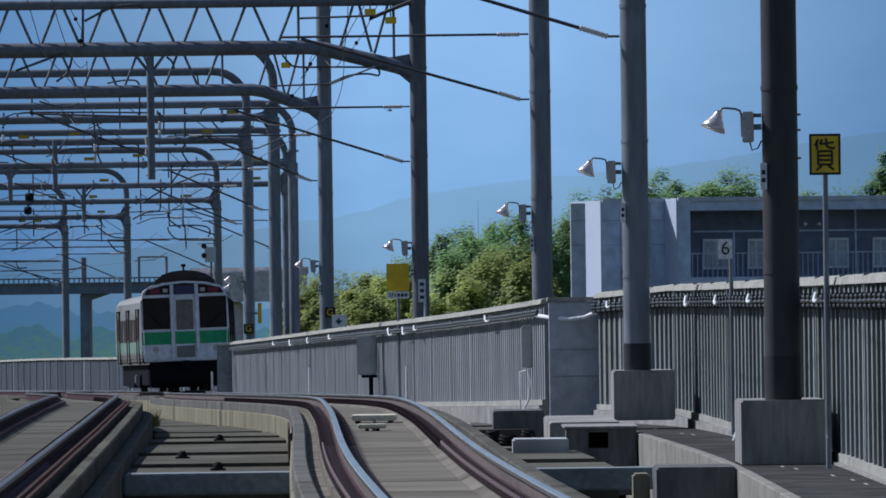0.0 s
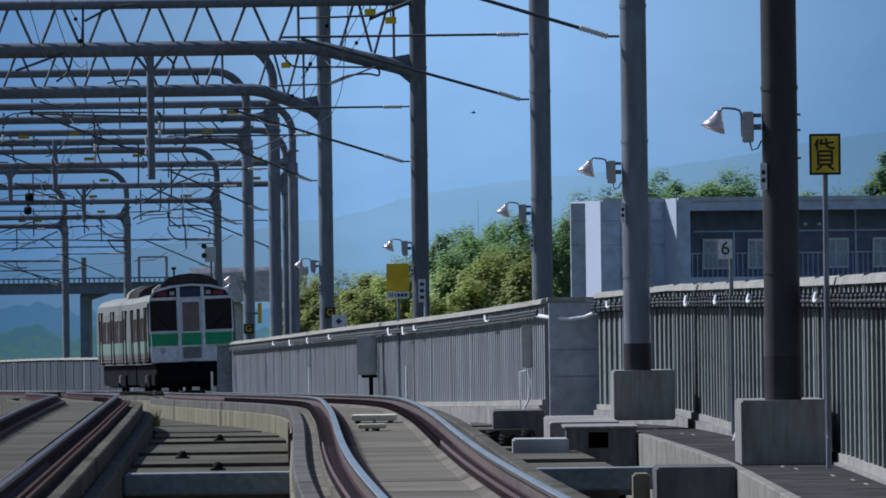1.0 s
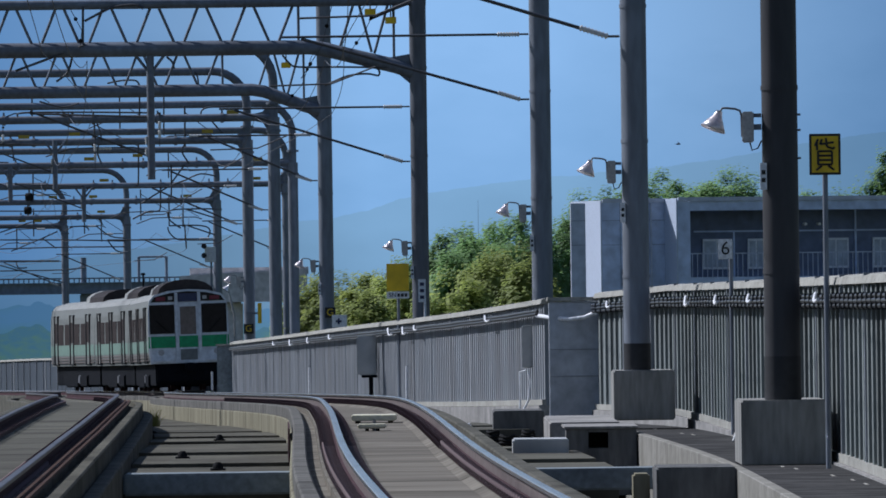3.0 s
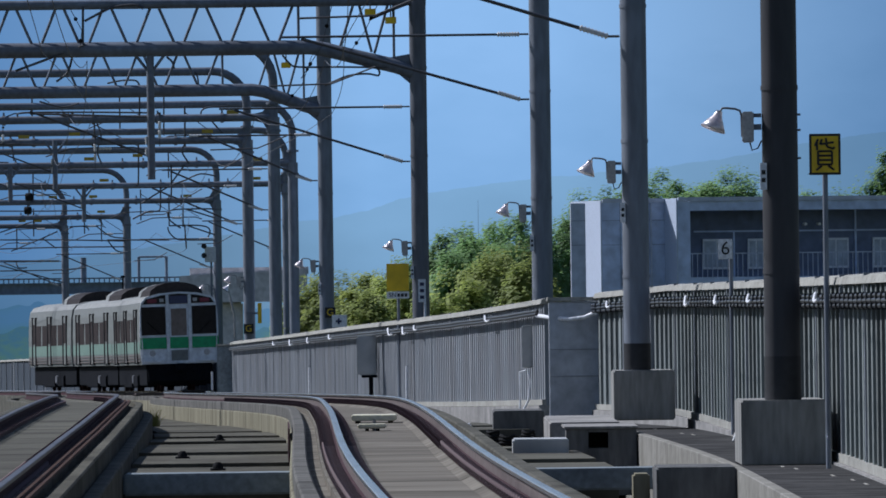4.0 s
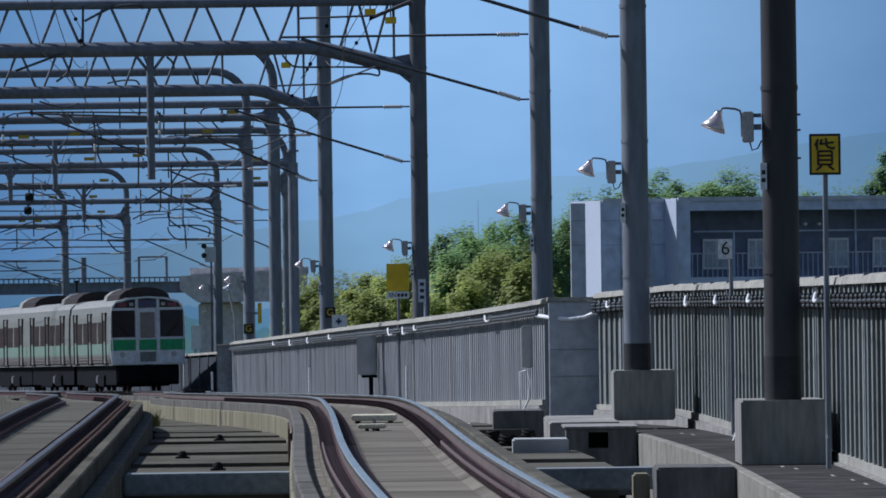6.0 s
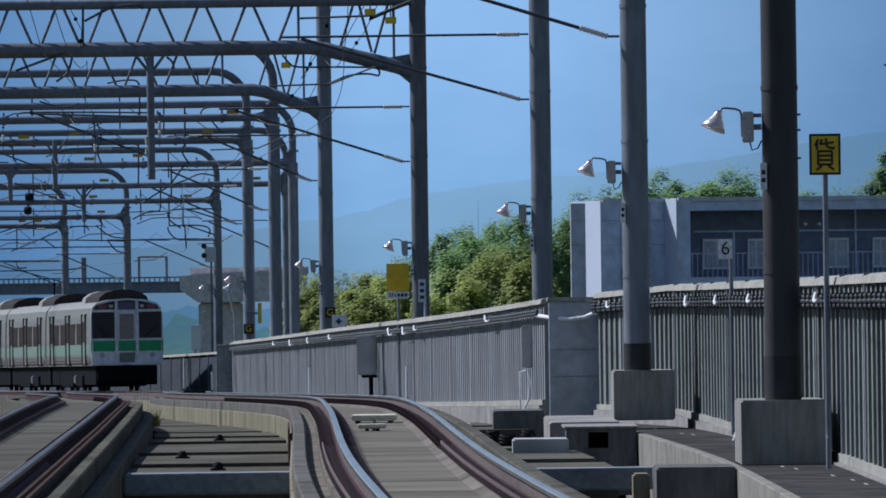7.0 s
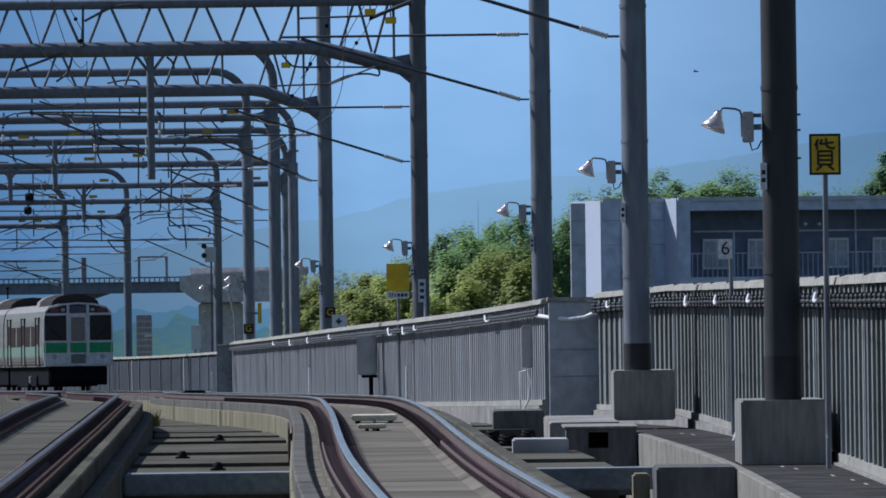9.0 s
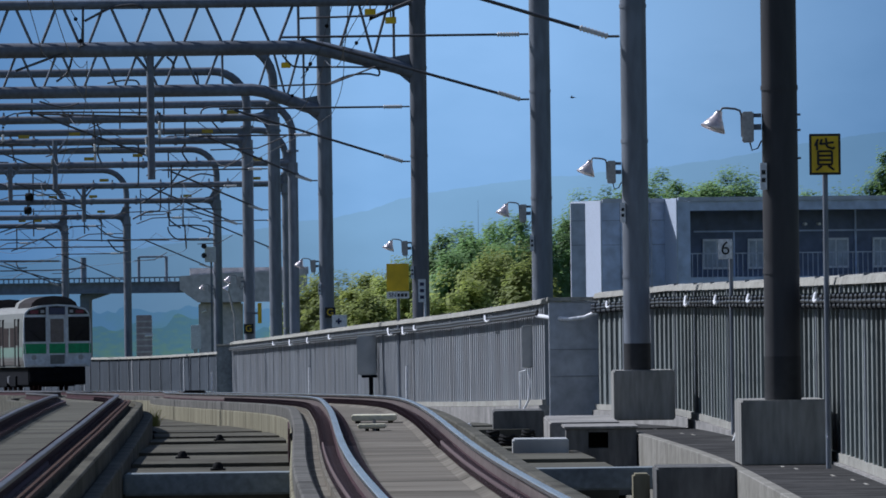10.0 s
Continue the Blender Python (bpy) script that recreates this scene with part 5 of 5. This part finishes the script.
part("roof_band", B(bx(1222, F) + 0.004, bx(1900, F), F, F + 1.596, bz(374), bz(351)), CLAD, bld)
part("roof_edge", B(0, bx(1182), -0.06, -0.004, bz(358), bz(351)), CLAD_GREY, bld)
part("roof_edge", B(bx(1200, F), bx(1900, F), F - 0.06, F - 0.004, bz(357), bz(350)), CLAD_GREY, bld)
part("floor_slab", B(bx(1222, F) + 0.004, bx(1900, F), F, F + 1.596, bz(503), bz(492)), CLAD, bld)
part("lower_wall", B(bx(1222, F) + 0.004, bx(1900, F), F, F + 1.596, GROUND_Z, bz(503) - 0.004), CLAD, bld)
for q in (390, 433):
    part("panel_joint", B(0, bx(1182), -0.012, -0.002, bz(q), bz(q) + 0.012), CLAD_DARK, bld)
    part("panel_joint", B(bx(1010, -0.6), bx(1036, -0.6), -0.612, -0.602, bz(q), bz(q) + 0.012), CLAD_DARK, bld)
for q in (1098, 1140):
    part("panel_joint", B(bx(q), bx(q) + 0.012, -0.012, -0.002, GROUND_Z, bz(358)), CLAD_DARK, bld)
part("vent", B(bx(1101), bx(1106), -0.05, -0.013, bz(505), bz(476)), BLACK, bld)
part("down_pipe", T([(bx(1152), -0.06, GROUND_Z), (bx(1152), -0.06, bz(359))], 0.03, 8), CLAD_GREY, bld)
W = F + 1.6
for q0, q1 in ((1245, 1296), (1326, 1356), (1462, 1508), (1552, 1580), (1620, 1670)):
    w = part("window", B(bx(q0, W), bx(q1, W), W - 0.07, W - 0.004, bz(478), bz(424)), WHITE, bld, "white-framed window")
    m = (q0 + q1) / 2
    for a, d in ((q0 + 3, m - 1.5), (m + 1.5, q1 - 3)):
        part("pane", B(bx(a, W), bx(d, W), W - 0.08, W - 0.071, bz(474), bz(428)), PANE, w)
for q0, q1, d0, d1 in ((1230, 1600, 412, 409), (1300, 1303, 492, 412), (1520, 1523, 492, 374)):
    part("trim", B(bx(q0, W), bx(q1, W), W - 0.05, W - 0.003, bz(d0), bz(d1)), CLAD, bld)
for k in range(64):
    q = 1226 + k * 9
    part("baluster", B(bx(q, F), bx(q, F) + 0.016, F + 0.05, F + 0.08, bz(492), bz(450)), CLAD_GREY, bld)
part("handrail", B(bx(1224, F), bx(1830, F), F + 0.04, F + 0.10, bz(451), bz(451) + 0.03), CLAD_GREY, bld)
for q in (1428, 1453, 1600):
    part("wall_lamp", T([(bx(q, W), W - 0.2, bz(399)), (bx(q, W), W, bz(399))], 0.05, 10), LAMP_WHITE, bld)

def leaves(name, color, second, glow_through):
    m = material(name, color, 0.6, second=second, scale=0.35, mix=0.9, grain=2.0, random_tint=0.2)
    n, l = m.node_tree.nodes, m.node_tree.links
    b = n["Principled BSDF"]
    tr, mx = n.new("ShaderNodeBsdfTranslucent"), n.new("ShaderNodeMixShader")
    src = b.inputs["Base Color"].links[0].from_socket
    l.new(src, tr.inputs["Color"])
    mx.inputs[0].default_value = glow_through
    l.new(b.outputs[0], mx.inputs[1])
    l.new(tr.outputs[0], mx.inputs[2])
    l.new(mx.outputs[0], n["Material Output"].inputs["Surface"])
    return m


LEAF = leaves("leaf_green", (0.26, 0.40, 0.155), (0.19, 0.30, 0.115), 0.55)
LEAF_B = leaves("leaf_yellow_green", (0.41, 0.46, 0.13), (0.29, 0.35, 0.10), 0.55)
BARK = material("bark", (0.10, 0.075, 0.055), 0.9, scale=2, bump=0.5, grain=10)


def tree(x, y, top, width, seed, mat):
    rnd = random.Random(seed)
    root = thing("tree", "leafy green tree beyond the viaduct", "tree", pose(x, y, GROUND_Z), "trees beyond the viaduct")
    H = top - GROUND_Z
    part("trunk", T([(0, 0, 0), (0.1, 0, H * 0.3), (0, 0.1, H * 0.75)], [0.28, 0.2, 0.06], 8), BARK, root)
    bm = bmesh.new()
    for k in range(5):
        a = rnd.random() * 6.28
        tube(bm, [(0, 0, H * (0.3 + 0.07 * k)), (math.cos(a) * width * 0.2, math.sin(a) * width * 0.2, H * (0.45 + 0.07 * k)), (math.cos(a) * width * 0.36, math.sin(a) * width * 0.36, H * (0.52 + 0.07 * k))], [0.1, 0.07, 0.03], 5)
    part("limb", bm, BARK, root)
    rng = np.random.default_rng(seed)
    lobes = [((0, 0, H * 0.56), width * 0.5, H * 0.42)]
    for k in range(7):
        u = k * 0.9 + rnd.random()
        sc = rnd.uniform(0.40, 0.58)
        lobes.append(((math.cos(u) * width * 0.27, math.sin(u) * width * 0.27, H * rnd.uniform(0.52, 0.70)), width * 0.5 * sc, H * 0.52 * sc))
    pts, nrm = [], []
    for (cx, cy, cz), rx, rz in lobes:
        n = 60 + int(7 * rx * rz)
        d = rng.normal(size=(n, 3))
        d /= np.linalg.norm(d, axis=1)[:, None]
        cc = np.array((cx, cy, cz)) + d * np.array((rx, rx, rz)) * rng.uniform(0.80, 1.0, (n, 1))
        r = rng.uniform(0.25, 0.55, (n, 1, 1))
        e = rng.normal(size=(n, 80, 3)) * np.array((1, 1, 0.75))
        e = np.clip(e, -1.35, 1.35)
        pts.append((cc[:, None, :] + e * r * 0.58).reshape(-1, 3))
        nrm.append((d[:, None, :] * 0.8 + e * 0.28 + np.array((-0.25, 0, 0.75))).reshape(-1, 3))
    pts, nrm = np.concatenate(pts), np.concatenate(nrm)
    keep = (pts[:, 2] < H) & ((pts[:, 2] > H * 0.52) | (rng.random(len(pts)) < 0.12))
    pts, nrm = pts[keep], nrm[keep]
    nrm /= np.linalg.norm(nrm, axis=1)[:, None]
    a = np.cross(nrm, rng.normal(size=nrm.shape))
    a /= np.linalg.norm(a, axis=1)[:, None]
    q = np.cross(nrm, a)
    sz = rng.uniform(0.058, 0.112, (len(pts), 1))
    verts = np.stack([pts - a * sz, pts + q * sz * 0.75, pts + a * sz, pts - q * sz * 0.75], 1).reshape(-1, 3).tolist()
    faces = np.arange(len(verts)).reshape(-1, 4).tolist()
    me = bpy.data.meshes.new("crown")
    me.from_pydata(verts, [], faces)
    me.materials.append(mat)
    ob = new("crown", me)
    ob.parent = root
    return root


def tree_at(across, down, y, wpx, seed, mat):
    s = 19000 / y
    tree((across - 784) / s, y, E0 + (559 - down) / s, wpx / s, seed, mat)


for i, (across, down, y, w, m) in enumerate([(535, 500, 470, 110, LEAF_B), (585, 485, 455, 150, LEAF_B), (650, 474, 450, 150, LEAF_B), (715, 462, 440, 150, LEAF_B), (700, 490, 410, 130, LEAF_B), (775, 420, 430, 150, LEAF), (850, 392, 420, 190, LEAF), (925, 388, 410, 170, LEAF),
                                       (865, 452, 395, 150, LEAF_B), (1000, 388, 430, 150, LEAF), (1050, 338, 420, 100, LEAF), (1180, 314, 430, 120, LEAF), (1275, 306, 425, 150, LEAF), (1340, 322, 430, 120, LEAF), (1230, 322, 415, 150, LEAF), (1120, 338, 435, 130, LEAF), (1310, 314, 440, 140, LEAF), (1395, 345, 430, 130, LEAF), (1500, 350, 430, 120, LEAF), (1445, 338, 440, 110, LEAF), (1575, 285, 420, 120, LEAF),
                                       (800, 478, 390, 160, LEAF_B), (940, 470, 385, 150, LEAF_B), (620, 500, 400, 150, LEAF_B), (550, 530, 405, 120, LEAF_B), (812, 404, 426, 150, LEAF), (890, 386, 424, 160, LEAF), (962, 390, 418, 150, LEAF), (745, 448, 428, 130, LEAF), (905, 424, 398, 150, LEAF_B), (830, 430, 400, 130, LEAF), (680, 480, 430, 130, LEAF_B), (615, 488, 440, 120, LEAF_B), (1032, 346, 440, 90, LEAF), (1085, 342, 436, 110, LEAF), (1150, 326, 438, 110, LEAF), (1215, 316, 436, 110, LEAF), (1425, 344, 436, 100, LEAF), (1475, 342, 434, 100, LEAF)]):
    tree_at(across, down, y, w, 10 + i, m)


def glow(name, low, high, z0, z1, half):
    """Airlight over far land, painted as emission: paler upwards, dimmer to both sides."""
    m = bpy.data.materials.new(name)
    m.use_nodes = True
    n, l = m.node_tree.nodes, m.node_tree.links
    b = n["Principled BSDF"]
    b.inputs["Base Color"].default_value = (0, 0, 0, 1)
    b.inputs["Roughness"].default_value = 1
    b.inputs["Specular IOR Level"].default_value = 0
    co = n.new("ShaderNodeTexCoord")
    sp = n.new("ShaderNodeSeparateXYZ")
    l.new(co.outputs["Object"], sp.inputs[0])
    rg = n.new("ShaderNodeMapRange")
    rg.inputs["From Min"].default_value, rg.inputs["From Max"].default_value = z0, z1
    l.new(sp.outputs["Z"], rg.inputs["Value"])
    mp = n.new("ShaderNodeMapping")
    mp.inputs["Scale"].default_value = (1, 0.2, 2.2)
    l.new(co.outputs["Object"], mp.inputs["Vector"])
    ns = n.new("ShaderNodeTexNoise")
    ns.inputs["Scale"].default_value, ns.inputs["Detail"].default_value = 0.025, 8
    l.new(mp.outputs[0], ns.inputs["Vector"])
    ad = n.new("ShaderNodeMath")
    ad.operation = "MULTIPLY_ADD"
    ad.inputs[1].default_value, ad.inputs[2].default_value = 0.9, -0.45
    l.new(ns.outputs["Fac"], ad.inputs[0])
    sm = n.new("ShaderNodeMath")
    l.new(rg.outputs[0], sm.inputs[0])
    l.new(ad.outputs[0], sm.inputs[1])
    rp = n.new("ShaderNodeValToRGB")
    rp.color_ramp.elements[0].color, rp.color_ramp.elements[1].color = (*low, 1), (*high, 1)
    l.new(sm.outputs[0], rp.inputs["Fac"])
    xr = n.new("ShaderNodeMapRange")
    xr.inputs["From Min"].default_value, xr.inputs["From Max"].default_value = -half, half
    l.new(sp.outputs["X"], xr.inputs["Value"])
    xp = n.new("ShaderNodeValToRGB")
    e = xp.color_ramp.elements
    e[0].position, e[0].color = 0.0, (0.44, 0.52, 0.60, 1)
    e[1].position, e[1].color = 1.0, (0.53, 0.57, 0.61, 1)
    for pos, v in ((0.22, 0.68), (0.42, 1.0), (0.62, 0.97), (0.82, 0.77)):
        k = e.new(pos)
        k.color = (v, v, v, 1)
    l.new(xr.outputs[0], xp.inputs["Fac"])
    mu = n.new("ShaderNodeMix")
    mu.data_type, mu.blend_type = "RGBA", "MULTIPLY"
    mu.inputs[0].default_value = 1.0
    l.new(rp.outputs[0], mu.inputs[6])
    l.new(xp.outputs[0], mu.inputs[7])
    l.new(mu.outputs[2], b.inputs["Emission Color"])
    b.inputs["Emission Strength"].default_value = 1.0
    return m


def ridge(name, y, across, down, mat, label, bushy=0):
    s = 19000 / y
    f = spline(across, down)
    bm = bmesh.new()
    rows = []
    for i in range(401):
        x = -600 + i * 2800 / 400
        zz = E0 + (540 - f(x)) / s + noise.noise((x * 0.02, y, 0)) * 3 / s * 1.2 + noise.noise((x * 0.07, y, 3)) * 2 / s
        zz += bushy / s * (noise.noise((x * 0.045, y, 7)) + 0.6 * abs(noise.noise((x * 0.13, y, 9))))
        X = (x - 784) / s
        rows.append([bm.verts.new((X, y, GROUND_Z)), bm.verts.new((X, y + 25, zz)), bm.verts.new((X, y + 200, GROUND_Z))])
    for a, b in zip(rows, rows[1:]):
        for k in range(2):
            bm.faces.new((a[k], b[k], b[k + 1], a[k + 1]))
    tagged(part(name, bm, mat, smooth=True), label, "backdrop", kind="structure")


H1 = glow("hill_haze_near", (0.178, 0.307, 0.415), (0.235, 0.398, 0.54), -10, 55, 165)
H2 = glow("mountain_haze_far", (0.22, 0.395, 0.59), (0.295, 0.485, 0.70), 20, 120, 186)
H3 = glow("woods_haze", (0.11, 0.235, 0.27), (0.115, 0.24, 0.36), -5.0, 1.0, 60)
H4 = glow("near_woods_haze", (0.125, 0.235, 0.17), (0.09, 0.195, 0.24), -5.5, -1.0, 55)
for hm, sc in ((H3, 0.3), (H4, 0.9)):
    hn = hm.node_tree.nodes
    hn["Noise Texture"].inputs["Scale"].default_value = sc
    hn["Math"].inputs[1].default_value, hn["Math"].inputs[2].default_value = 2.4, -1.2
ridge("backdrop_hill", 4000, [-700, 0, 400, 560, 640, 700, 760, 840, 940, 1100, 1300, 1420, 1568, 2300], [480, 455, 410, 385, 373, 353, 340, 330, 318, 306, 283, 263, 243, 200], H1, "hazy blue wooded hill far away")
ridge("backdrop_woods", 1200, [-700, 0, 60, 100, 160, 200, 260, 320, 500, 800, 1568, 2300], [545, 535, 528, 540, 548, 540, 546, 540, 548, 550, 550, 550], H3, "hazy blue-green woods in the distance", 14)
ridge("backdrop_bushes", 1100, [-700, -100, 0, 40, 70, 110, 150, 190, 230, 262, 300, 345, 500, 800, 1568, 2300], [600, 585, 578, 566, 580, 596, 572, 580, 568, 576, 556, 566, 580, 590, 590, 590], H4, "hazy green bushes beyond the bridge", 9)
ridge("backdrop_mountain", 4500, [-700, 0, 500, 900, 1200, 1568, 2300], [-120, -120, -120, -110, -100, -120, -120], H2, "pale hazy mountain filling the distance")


def motions():
    train_motion()
    bird_motion()


motions()
